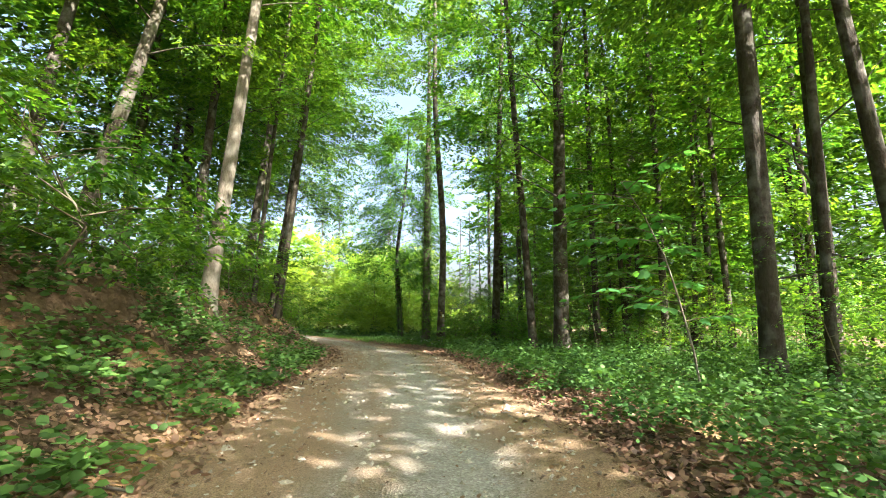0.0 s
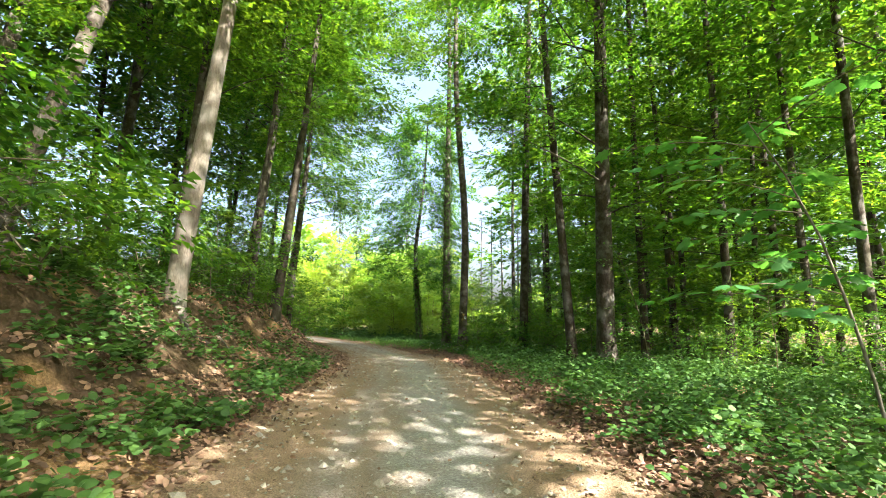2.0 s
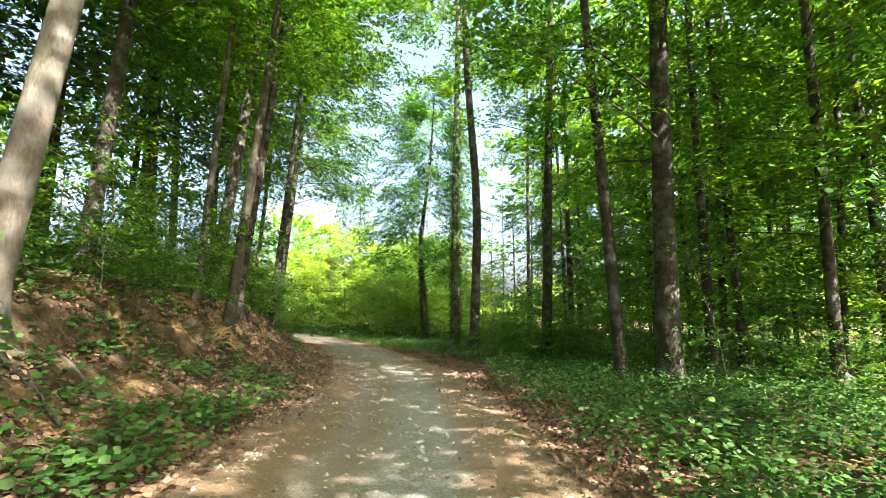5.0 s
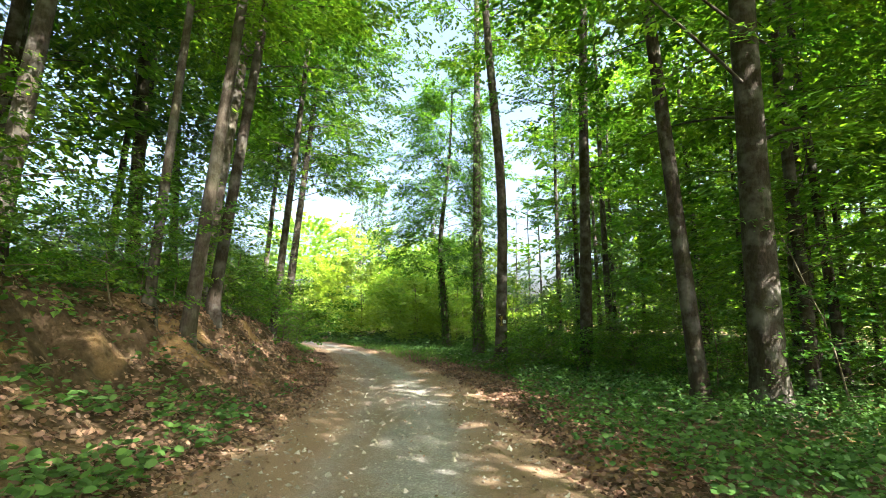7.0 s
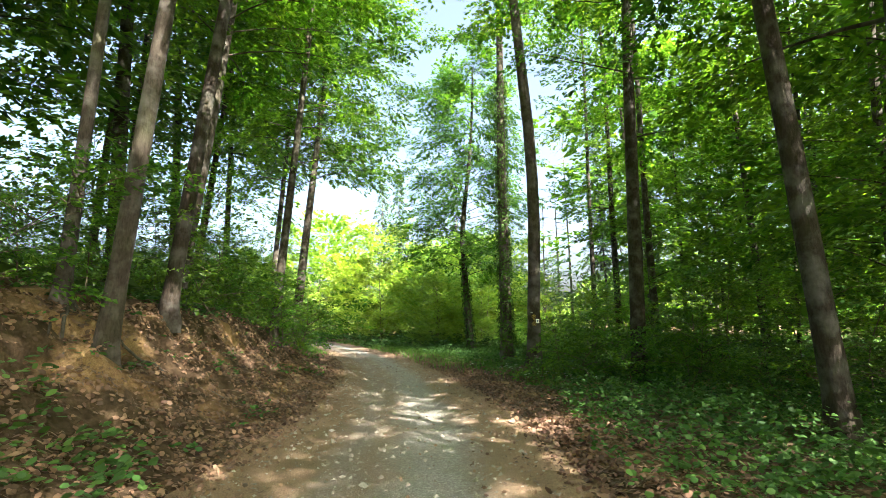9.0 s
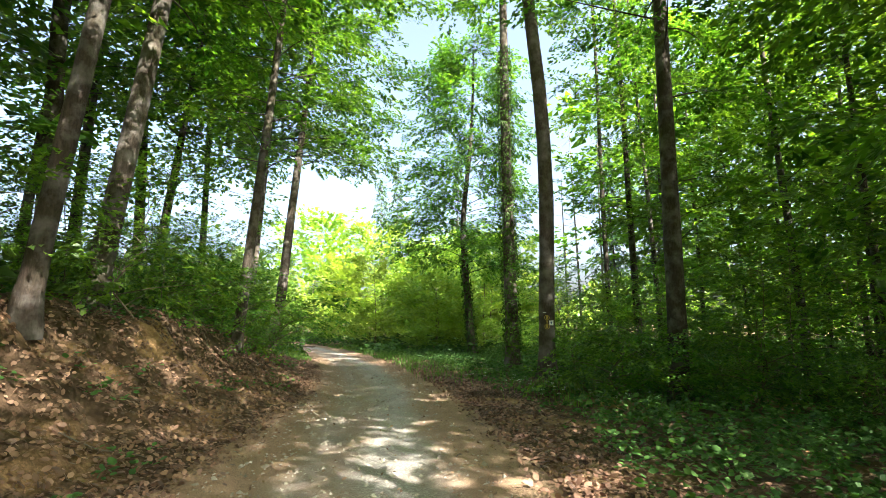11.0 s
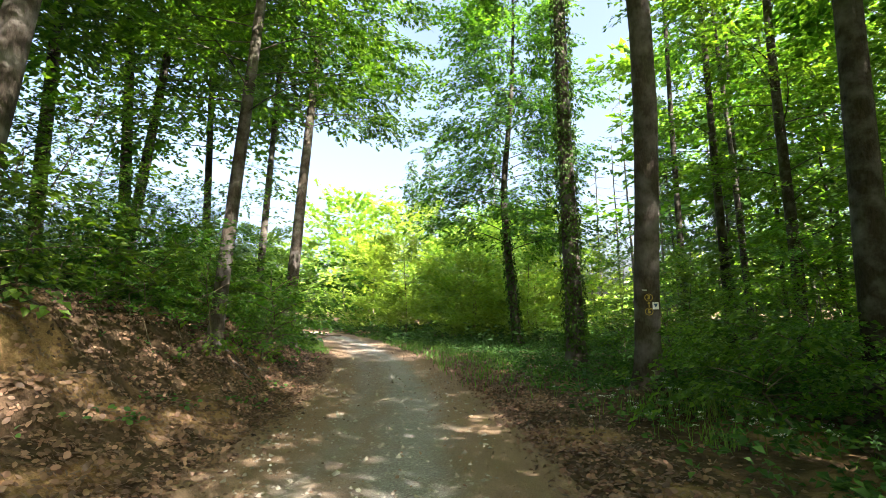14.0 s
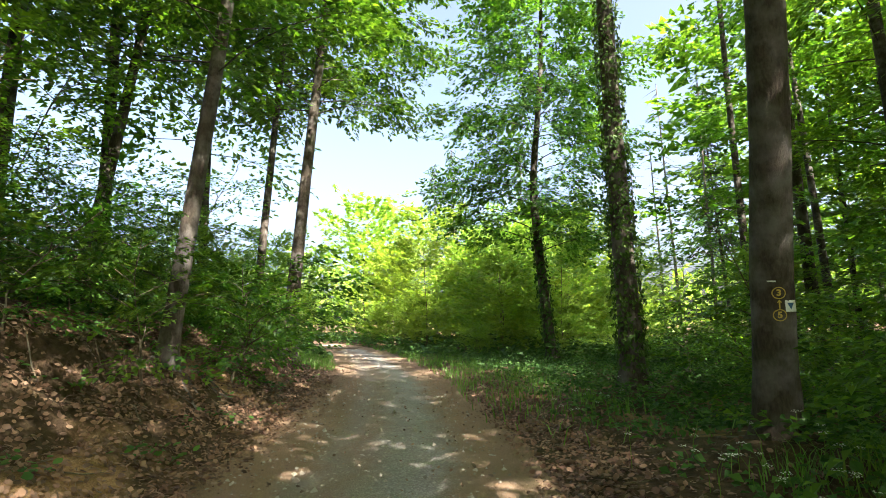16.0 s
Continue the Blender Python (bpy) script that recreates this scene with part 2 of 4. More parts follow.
def mesh_from(name, verts, faces, mat, smooth=False):
    """A mesh from numpy arrays of corners and of triangles or quads."""
    me = bpy.data.meshes.new(name)
    verts, faces = np.asarray(verts, np.float32), np.asarray(faces, np.int32)
    n, k = faces.shape
    me.vertices.add(len(verts))
    me.vertices.foreach_set("co", verts.ravel())
    me.loops.add(n * k)
    me.loops.foreach_set("vertex_index", faces.ravel())
    me.polygons.add(n)
    me.polygons.foreach_set("loop_start", np.arange(0, n * k, k, dtype=np.int32))
    me.polygons.foreach_set("use_smooth", np.full(n, smooth))
    me.update(calc_edges=True)
    me.validate()
    me.materials.append(mat)
    return me


def part(name, me, parent, label="", kind=""):
    ob = new(name, me)
    ob.parent = parent
    return tagged(ob, label, kind=kind)


def grid_mesh(name, gx, gy, zs, mat):
    X, Y = np.meshgrid(gx, gy)
    nx, ny = len(gx), len(gy)
    i = (np.arange(ny - 1)[:, None] * nx + np.arange(nx - 1)[None]).ravel()
    return mesh_from(name, np.stack([X.ravel(), Y.ravel(), zs(X.ravel(), Y.ravel())], 1), np.stack([i, i + 1, i + nx + 1, i + nx], 1), mat, True)


gx = np.concatenate([-np.geomspace(900, 16, 26), np.concatenate([np.arange(-15, -9, 0.15), np.arange(-9, -2.4, 0.11), np.arange(-2.4, 12, 0.25)]), np.geomspace(12.5, 900, 26)])
gy = np.concatenate([-np.geomspace(900, 6, 22), np.arange(-5, 46, 0.25), np.geomspace(47, 1200, 30)])
ground = new("ground", grid_mesh("ground", gx, gy, height, SOIL))
tagged(ground, "brown forest soil with a steep sandy bank beside the track", "ground", kind="structure")


def track_mesh():
    along = np.arange(-12, 62, 0.2)
    across = np.linspace(-HALF - 0.35, HALF + 0.35, 27)
    S, Y = np.meshgrid(across, along)
    slope = np.interp(Y, YS, SL)
    n = np.sqrt(1 + slope ** 2)
    X, Y2 = np.interp(Y, YS, XS) + S / n, Y - S * slope / n
    rut = -0.03 * np.exp(-((np.abs(S) - 0.62) / 0.28) ** 2)
    edge = np.clip((np.abs(S) - HALF + 0.1) / 0.45, 0, 1)
    Z = np.interp(Y, YS, ZS) + 0.03 + rut - 0.09 * edge ** 2 + 0.008 * waves(X, Y2, 0.5, 5)
    Z = np.where(edge > 0.3, np.minimum(Z, height(X, Y2) + 0.012 - 0.06 * (edge - 0.3)), Z)
    nx = len(across)
    i = (np.arange(len(along) - 1)[:, None] * nx + np.arange(nx - 1)[None]).ravel()
    faces = np.stack([i, i + 1, i + nx + 1, i + nx], 1)
    me = mesh_from("road", np.stack([X.ravel(), Y2.ravel(), Z.ravel()], 1), faces, GRAVEL, True)
    uv = me.uv_layers.new(name="across")
    uv.data.foreach_set("uv", np.stack([S.ravel()[faces.ravel()], Y.ravel()[faces.ravel()]], 1).astype(np.float32).ravel())
    return me


road = new("road", track_mesh())
tagged(road, "grey gravel forest track with brown leaf dust on its edges", "road", kind="structure")


# ---- growing things ----
def frames_along(pts):
    """Tangents and two normals along a line of points."""
    pts = np.asarray(pts, float)
    tan = np.gradient(pts, axis=0)
    tan /= np.linalg.norm(tan, axis=1)[:, None]
    ref = np.where(np.abs(tan[:, 2:3]) > 0.9, [[1.0, 0, 0]], [[0, 0, 1.0]])
    a = np.cross(tan, ref)
    a /= np.linalg.norm(a, axis=1)[:, None]
    return tan, a, np.cross(tan, a)


def tube(pts, radii, sides=6, flare=None):
    """Corners and quads of a tapered round stem."""
    pts = np.asarray(pts, float)
    tan, a, b = frames_along(pts)
    ang = np.linspace(0, 2 * np.pi, sides, endpoint=False)
    ring = np.cos(ang)[None, :, None] * a[:, None] + np.sin(ang)[None, :, None] * b[:, None]
    rad = np.asarray(radii, float)[:, None] * np.ones(sides)
    if flare is not None:
        rad = rad * flare
    v = pts[:, None] + ring * rad[..., None]
    n = len(pts)
    i = np.arange(n - 1)[:, None] * sides
    j, k = np.arange(sides)[None], (np.arange(sides)[None] + 1) % sides
    f = np.stack([i + j, i + k, i + sides + k, i + sides + j], -1).reshape(-1, 4)
    return v.reshape(-1, 3), f


def join(pieces):
    vs, fs, n = [], [], 0
    for v, f in pieces:
        vs.append(v)
        fs.append(f + n)
        n += len(v)
    return np.concatenate(vs), np.concatenate(fs)


def leaf_quads(centre, way, normal, length, width):
    """Folded pointed leaves: corners at base, sides and tip, in two triangles each."""
    side = np.cross(way, normal)
    length, width = np.asarray(length)[:, None], np.asarray(width)[:, None]
    mid = centre + way * length * 0.45
    lift = normal * width * 0.22
    v = np.stack([centre, mid + side * width * 0.5 + lift, centre + way * length - lift * 0.5, mid - side * width * 0.5 + lift], 1).reshape(-1, 3)
    i = np.arange(len(centre))[:, None] * 4
    f = np.stack([i + [[0, 1, 2]], i + [[0, 2, 3]]], 1).reshape(-1, 3)
    return v, f


def leaf_tris(centre, way, normal, length, width):
    """Small far leaves: one lopsided triangle each."""
    side = np.cross(way, normal)
    length, width = np.asarray(length)[:, None], np.asarray(width)[:, None]
    v = np.stack([centre, centre + way * length * 0.55 + side * width * 0.6, centre + way * length - side * width * 0.3], 1).reshape(-1, 3)
    return v, np.arange(len(v)).reshape(-1, 3)


def unit(v):
    return v / np.maximum(np.linalg.norm(v, axis=-1, keepdims=True), 1e-9)


def spray_template(r, leaves=38):
    """One flat beech spray along +x, about a metre long: place, way and normal of each leaf."""
    c, w = [], []
    for k in range(leaves):
        t = r.uniform(0.08, 1.0)
        side = 1 if k % 2 else -1
        reach = 0.36 * (1.05 - t) * r.uniform(0.0, 1.0) ** 0.7 + 0.03
        c.append((t + 0.5 * reach, side * reach, r.normal(0, 0.03) - 0.10 * t * t))
        a = side * r.uniform(0.25, 1.0)
        w.append((math.cos(a), math.sin(a), r.normal(-0.12, 0.22)))
    nrm = np.stack([r.normal(0, 0.28, leaves), r.normal(0, 0.28, leaves), np.ones(leaves)], 1)
    w = unit(np.array(w))
    nrm = unit(nrm - w * (nrm * w).sum(1, keepdims=True))
    return np.array(c), w, nrm


SPRAYS = [spray_template(np.random.default_rng(40 + k)) for k in range(8)]


def sprays_to_leaves(r, roots, yaws, pitches, sizes, leaf, keep=1.0, small=False):
    """Leaves of many sprays; each spray has a root, a heading, a droop and a size."""
    C, W, N, L = [], [], [], []
    for k in range(len(roots)):
        c, w, n = SPRAYS[r.integers(len(SPRAYS))]
        if keep < 1:
            pick = r.random(len(c)) < keep
            c, w, n = c[pick], w[pick], n[pick]
        m = np.array((pose(0, 0, 0, r.normal(0, 14), -pitches[k], yaws[k])).to_3x3()).T
        C.append(c * sizes[k] @ m + roots[k])
        W.append(w @ m)
        N.append(n @ m)
        L.append(np.full(len(c), leaf) * r.uniform(0.7, 1.25, len(c)))
    C, W, N, L = np.concatenate(C), np.concatenate(W), np.concatenate(N), np.concatenate(L)
    return leaf_tris(C, W, N, L, L * 0.8) if small else leaf_quads(C, W, N, L, L * 0.72)


def trunk_mesh(r, axis, r0, r1, mat, sides=14, wander=0.05):
    z0, z1 = axis[0][2], axis[-1][2]
    fine = np.concatenate([np.linspace(z0 - 0.3, z0 + 1.2, 9), np.linspace(z0 + 1.6, z1, 18)])
    a = np.asarray(axis, float)
    pts = np.stack([np.interp(fine, a[:, 2], a[:, 0]), np.interp(fine, a[:, 2], a[:, 1]), fine], 1)
    smooth = pts.copy()
    smooth[11:-1, :2] = (pts[10:-2, :2] + pts[11:-1, :2] + pts[12:, :2]) / 3
    t = np.clip((fine - z0) / (z1 - z0), 0, 1)
    smooth[:, 0] += wander * np.sin(t * 9 + r.uniform(0, 6)) * t
    smooth[:, 1] += wander * np.sin(t * 8 + r.uniform(0, 6)) * t
    rad = (r0 + (r1 - r0) * t ** 0.9) + 0.45 * r0 * np.exp(-np.maximum(fine - z0, -0.1) / 0.28)
    ang = np.linspace(0, 2 * np.pi, sides, endpoint=False)
    lobes = 1 + 0.16 * np.sin(ang * 4 + r.uniform(0, 6))[None] * np.exp(-np.maximum(fine - z0, 0) / 0.4)[:, None] + r.normal(0, 0.018, (len(fine), sides))
    v, f = tube(smooth, rad, sides, lobes)
    return mesh_from("trunk", v, f, mat, True), smooth


def grow(name, label, axis, r0, r1=0.05, crown=(3, 20, 3.5), limbs=26, per_limb=11, leaf=0.11, spray=1.0, bark=None, leaves=None, seed=0, group="", droop=6.0, keep=1.0, face=None, single=True, category="tree", small=None):
    """A broadleaved tree: tapered trunk, limbs and a crown of leaf sprays. crown: lowest limb, top, reach in metres; face: heading that the limbs favour."""
    r = np.random.default_rng(900 + seed)
    base = Vector(axis[0])
    tree = new(name)
    tree.location = base
    local = [tuple(Vector(p) - base) for p in axis]
    bark, leaves = bark or BARK, leaves or LEAF
    me, line = trunk_mesh(r, local, r0, r1, bark, 14 if single else 8 if r0 > 0.1 else 5)
    part("trunk", me, tree)
    z0, z1, reach = crown
    if small is None:
        small = base.y > 16
    if small:
        per_limb, leaf = int(per_limb * 1.6), leaf * 0.88
    pieces, roots, yaws, pitches, sizes = [], [], [], [], []
    for k in range(limbs):
        t = (k + r.random()) / limbs
        z = z0 + (z1 - z0) * t
        start = np.array([np.interp(z, line[:, 2], line[:, 0]), np.interp(z, line[:, 2], line[:, 1]), z])
        yaw = k * 2.4 + r.normal(0, 0.5)
        if face is not None and r.random() < 0.65:
            yaw = radians(face) + r.normal(0, 0.6)
        long = reach * (0.55 + 0.75 * math.sin(math.pi * min(1, 0.18 + 0.82 * t))) * r.uniform(0.65, 1.1) * (1.0 if t < 0.75 else 1.9 - 1.2 * t)
        up = r.uniform(0.15, 0.55) + 0.5 * t
        s = np.linspace(0, 1, 6 if single else 4)
        out = np.stack([np.cos(yaw + 0.25 * s * r.normal()) * s * long, np.sin(yaw + 0.25 * s) * s * long, up * long * (s - 0.55 * s ** 2)], 1)
        limb = start + out
        thick = max(0.010, 0.19 * np.interp(z, line[:, 2], r0 + (r1 - r0) * np.linspace(0, 1, len(line))))
        pieces.append(tube(limb, thick * (1 - 0.85 * s), 5 if single else 4))
        for j in range(per_limb):
            u = 0.22 + 0.78 * (j + r.random()) / per_limb
            p = np.array([np.interp(u, s, limb[:, i]) for i in range(3)])
            roots.append(p + r.normal(0, 0.10, 3) * spray + [0, 0, r.normal(0, 0.22) * spray])
            yaws.append(math.degrees(yaw) + (1 if j % 2 else -1) * r.uniform(15, 85) * (1.1 - 0.7 * u))
            pitches.append(r.normal(-droop, 12))
            sizes.append(spray * r.uniform(0.75, 1.45))
    if single:
        for v, f in pieces:
            part("limb", mesh_from("limb", v, f, bark, True), tree)
    else:
        v, f = join(pieces)
        part("branchwork", mesh_from("branchwork", v, f, bark, True), tree, kind="stuff")
    v, f = sprays_to_leaves(r, roots, yaws, pitches, sizes, leaf, keep, small)
    part("crown", mesh_from("crown", v, f, leaves), tree, "green translucent leaf sprays")
    return tagged(tree, label, category, group)


def at_ground(x, y):
    return float(height(x, y))


def lean_axis(x, y, dx=0.0, dy=0.0, tall=22.0, bend=0.0):
    z = at_ground(x, y)
    return [(x, y, z), (x + dx * 3 + bend, y + dy * 3, z + 3), (x + dx * 8, y + dy * 8, z + 8), (x + dx * tall, y + dy * tall, z + tall)]


# trees beside the track, each at its own place
grow("beech_tree", "slanting smooth grey beech on the edge of the sandy bank", lean_axis(-5.2, 11.2, 0.035, 0.10, 19), 0.18, 0.05, (7.5, 19, 3.6), 30, 13, 0.13, seed=1, bark=BARK_PALE)
grow("beech_tree", "grey beech leaning uphill on the bank", lean_axis(-7.35, 10.0, 0.0, 0.30, 19), 0.17, 0.06, (5.0, 19, 3.8), 34, 14, 0.135, seed=2, bark=BARK)
grow("beech_tree", "dark slender beech on the slope", lean_axis(-7.9, 15.6, 0.02, 0.06, 19), 0.17, 0.05, (5.0, 19, 3.6), 36, 14, 0.14, seed=3, bark=BARK_SHADE_DARK)
grow("beech_tree", "thin pale young beech on the bank top", lean_axis(-6.55, 17.25, 0.07, -0.02, 14), 0.095, 0.03, (5.2, 14, 2.4), 22, 10, 0.13, seed=4, bark=BARK)
grow("beech_tree", "slim beech leaning over the bank towards the track", lean_axis(-5.7, 17.1, 0.08, 0.02, 18), 0.125, 0.04, (6.5, 18, 3.0), 26, 11, 0.13, seed=24, bark=BARK)
grow("beech_tree", "slim beech beside a thin pale one on the bank", lean_axis(-6.6, 19.3, 0.08, 0.05, 20), 0.135, 0.05, (7.0, 20, 3.6), 32, 11, 0.14, seed=5, bark=BARK_SHADE_DARK)
grow("beech_tree", "stout leaning beech on the shaded bank top", lean_axis(-9.25, 22.85, 0.06, 0.09, 21), 0.24, 0.07, (7.0, 21, 4.6), 62, 12, 0.155, seed=6)
grow("beech_tree", "sunlit beech with a pale foot above the cut bank", lean_axis(-9.2, 27.85, 0.03, 0.10, 22), 0.17, 0.06, (5.6, 22, 3.6), 50, 11, 0.16, seed=7)
grow("beech_tree", "tall beech leaning over the bend of the track", lean_axis(-12.4, 36.2, 0.06, 0.05, 24), 0.26, 0.07, (9.0, 24, 4.2), 62, 13, 0.2, seed=8, spray=1.25, droop=14)
grow("beech_tree", "pale beech standing behind the bank", lean_axis(-14.0, 36.4, 0.03, 0.06, 22), 0.17, 0.06, (9.5, 22, 3.4), 28, 11, 0.2, seed=9, spray=1.2)

grow("trail_tree", "stout smooth beech carrying painted trail marks", [(-0.25, 26.95, at_ground(-0.25, 26.95)), (-0.22, 26.7, 2), (-0.15, 26.3, 4), (-0.1, 26.0, 6), (-0.32, 25.8, 9), (-0.65, 25.7, 13), (-0.75, 25.6, 25)], 0.205, 0.07, (11, 25, 3.8), 25, 11, 0.17, seed=10, bark=BARK, droop=2)
ivy_tree = grow("ivy_tree", "straight tall beech wrapped in ivy beside the track", [(-1.2, 32.5, at_ground(-1.2, 32.5)), (-1.22, 32.5, 5), (-1.2, 32.4, 13), (-1.1, 32.3, 26)], 0.26, 0.07, (14, 26, 4.2), 32, 11, 0.18, seed=11, bark=BARK)
bushy = grow("bushy_beech", "beech with low drooping layered branches and a crooked trunk", [(-3.5, 41, at_ground(-3.5, 41)), (-3.75, 41, 3), (-4.0, 41, 7), (-3.4, 41.2, 12), (-3.2, 41.2, 18)], 0.23, 0.05, (4.4, 18, 3.5), 66, 12, 0.20, seed=12, bark=BARK_SHADE_DARK, spray=1.25, droop=14)
grow("beech_tree", "dark straight beech rising from the verge", lean_axis(2.55, 26.1, 0.03, 0.0, 23), 0.22, 0.07, (7.0, 23, 3.6), 34, 10, 0.16, seed=13, bark=BARK_SHADE_DARK)
grow("beech_tree", "thick dark beech trunk in deep shade", lean_axis(3.97, 17.9, 0.01, -0.02, 23), 0.28, 0.08, (4.5, 23, 4.2), 34, 11, 0.15, seed=14, bark=BARK_SHADE_DARK)
grow("beech_tree", "slender dark trunk leaning towards the track", lean_axis(3.1, 18.4, -0.06, 0.0, 21), 0.155, 0.05, (6.0, 21, 3.4), 30, 10, 0.155, seed=15, bark=BARK_SHADE_DARK)
grow("beech_tree", "straight brown trunk with a bare foot in the herbs", lean_axis(5.2, 8.85, -0.015, -0.03, 22), 0.18, 0.06, (6.5, 22, 3.8), 26, 12, 0.135, seed=16, bark=BARK_SHADE_DARK)
snag_tree = grow("beech_tree", "thin dark trunk with crooked dead side branches", lean_axis(5.72, 8.3, 0.02, -0.02, 17), 0.085, 0.04, (6.0, 17, 3.0), 26, 14, 0.115, seed=17, bark=BARK_SHADE_DARK)
grow("beech_tree", "slanting dark trunk with short snags", lean_axis(6.5, 7.55, -0.055, 0.05, 19), 0.13, 0.05, (6.0, 19, 3.4), 28, 14, 0.115, seed=18, bark=BARK_SHADE_DARK)

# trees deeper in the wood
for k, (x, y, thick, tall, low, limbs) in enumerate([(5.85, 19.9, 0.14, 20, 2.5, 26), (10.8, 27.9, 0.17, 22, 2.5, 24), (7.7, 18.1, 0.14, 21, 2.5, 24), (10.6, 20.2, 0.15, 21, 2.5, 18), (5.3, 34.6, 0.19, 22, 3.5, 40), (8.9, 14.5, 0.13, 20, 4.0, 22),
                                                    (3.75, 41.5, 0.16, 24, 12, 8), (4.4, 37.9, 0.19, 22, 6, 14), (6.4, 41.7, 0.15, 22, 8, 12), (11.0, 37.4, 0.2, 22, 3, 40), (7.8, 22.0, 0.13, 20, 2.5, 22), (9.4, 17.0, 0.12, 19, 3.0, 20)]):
    grow("beech_tree", "dark slender beech in the shaded wood", lean_axis(x, y, rng.normal(0, 0.02), rng.normal(0, 0.02), tall), thick, 0.05, (low, tall, 3.2), limbs, 9, 0.185, seed=30 + k, bark=BARK_SHADE_DARK, spray=1.15, group="trees in the shaded wood")



def scatter(models, spots, r, low=0.85, high=1.2, tilt=3.0):
    """Sets the models and copies of them at the spots, each turned and sized a little differently."""
    for k, (x, y) in enumerate(spots):
        m = pose(x, y, at_ground(x, y) - 0.03, r.normal(0, tilt), r.normal(0, tilt), r.uniform(0, 360)) @ Matrix.Scale(r.uniform(low, high), 4)
        if k < len(models):
            models[k].matrix_basis = m
        else:
            copy_thing(models[k % len(models)], m)


def spread(r, count, box, gap, allowed, tries=6000):
    """Places in a box (x0, x1, y0, y1), no two nearer than gap, where allowed(x, y) holds."""
    got = []
    for _ in range(tries):
        x, y = r.uniform(box[0], box[1]), r.uniform(box[2], box[3])
        if allowed(x, y) and all((x - a) ** 2 + (y - b) ** 2 > gap * gap for a, b in got):
            got.append((x, y))
            if len(got) >= count:
                break
    return got


def straight(r, tall, sway=0.03):
    return [(0, 0, 0), (r.normal(0, sway) * 3, r.normal(0, sway) * 3, tall * 0.4), (r.normal(0, sway) * 8, r.normal(0, sway) * 8, tall)]


r = np.random.default_rng(21)
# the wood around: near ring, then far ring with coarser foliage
ring = [grow("forest_tree", "beech in the wood with a leafy crown down to its foot", straight(r, 21), 0.15, 0.05, (1.6, 21, 3.6), 34, 5, 0.34, seed=60 + k, bark=BARK_SHADE_DARK, spray=1.5, keep=0.75, group="trees of the wood", single=False, small=True) for k in range(5)]
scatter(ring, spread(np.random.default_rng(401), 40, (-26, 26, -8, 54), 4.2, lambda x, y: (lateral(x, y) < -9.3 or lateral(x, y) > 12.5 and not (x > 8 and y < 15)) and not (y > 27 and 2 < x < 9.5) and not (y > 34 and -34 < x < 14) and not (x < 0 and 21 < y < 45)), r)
# Copies at negative y stand unseen behind the walker, only to cast shade.
outer = [grow("forest_tree", "distant beech in the wood", straight(r, 22), 0.17, 0.05, (1.2, 22, 4.6), 20, 6, 0.56, seed=70 + k, bark=BARK_SHADE_DARK, spray=2.1, keep=0.72, group="trees of the wood", single=False, small=True) for k in range(4)]
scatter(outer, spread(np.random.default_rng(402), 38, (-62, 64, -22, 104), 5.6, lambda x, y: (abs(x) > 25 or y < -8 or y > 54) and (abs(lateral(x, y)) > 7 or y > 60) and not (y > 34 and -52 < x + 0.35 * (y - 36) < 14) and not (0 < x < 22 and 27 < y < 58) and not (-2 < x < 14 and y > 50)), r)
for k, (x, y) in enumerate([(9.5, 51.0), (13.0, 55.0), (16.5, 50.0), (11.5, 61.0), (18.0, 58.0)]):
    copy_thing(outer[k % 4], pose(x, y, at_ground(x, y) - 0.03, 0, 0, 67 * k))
# Added trees, many out of view: crowns placed to block sun, some to close sky gaps.
shade_trees = [grow("forest_tree", "added tall beech whose crown blocks sun and fills gaps of sky", straight(r, 22), 0.2, 0.05, (7, 22, 4.6), 36, 8, 0.32, seed=80 + k, bark=BARK_SHADE_DARK, spray=1.7, keep=0.55, group="trees of the wood", single=False, small=True) for k in range(2)]
scatter(shade_trees, [(6.0, -6.0), (-4.8, -4.0), (-9.5, 0.5), (-10.5, 6.0), (-11.5, 13.0), (-12.5, 19.0), (-13.5, 25.5), (10.8, 4.0), (8.0, 0.4), (8.4, 11.6), (-17.0, 37.0), (-14.8, 25.8), (-17.0, 29.5), (18.0, 25.0), (20.5, 31.0), (-13.8, 29.6), (-16.8, 32.5), (-15.5, 22.0)], r)

# young beeches on the bank and under the trees
sap = [grow("beech_sapling", "young beech with flat layered sprays of leaves", straight(r, t, 0.08), 0.022, 0.006, (0.35, t, 1.25), 15, 4, 0.12, seed=90 + k, bark=TWIG, spray=0.9, keep=0.8, small=True, group="young beeches", single=False, category="sapling", droop=2) for k, t in enumerate((2.2, 2.8, 3.4, 4.2, 5.0))]
bank_top = spread(np.random.default_rng(403), 46, (-17, -3, 1, 37), 1.25, lambda x, y: -5.6 < lateral(x, y) < -4.0 and min((x - a) ** 2 + (y - b) ** 2 for a, b in ((-5.2, 11.2), (-4.6, 10.2), (-5.7, 17.1), (-6.55, 17.25), (-6.6, 19.3), (-9.25, 22.85), (-8.2, 21.2), (-9.2, 27.85), (-8.4, 26.2))) > 0.9)
bank_deep = spread(np.random.default_rng(404), 32, (-20, -5, 8, 42), 1.6, lambda x, y: -9.0 < lateral(x, y) < -5.6)
hill = spread(np.random.default_rng(407), 24, (-26, -9, 24, 43), 1.8, lambda x, y: -14 < lateral(x, y) < -5.8)
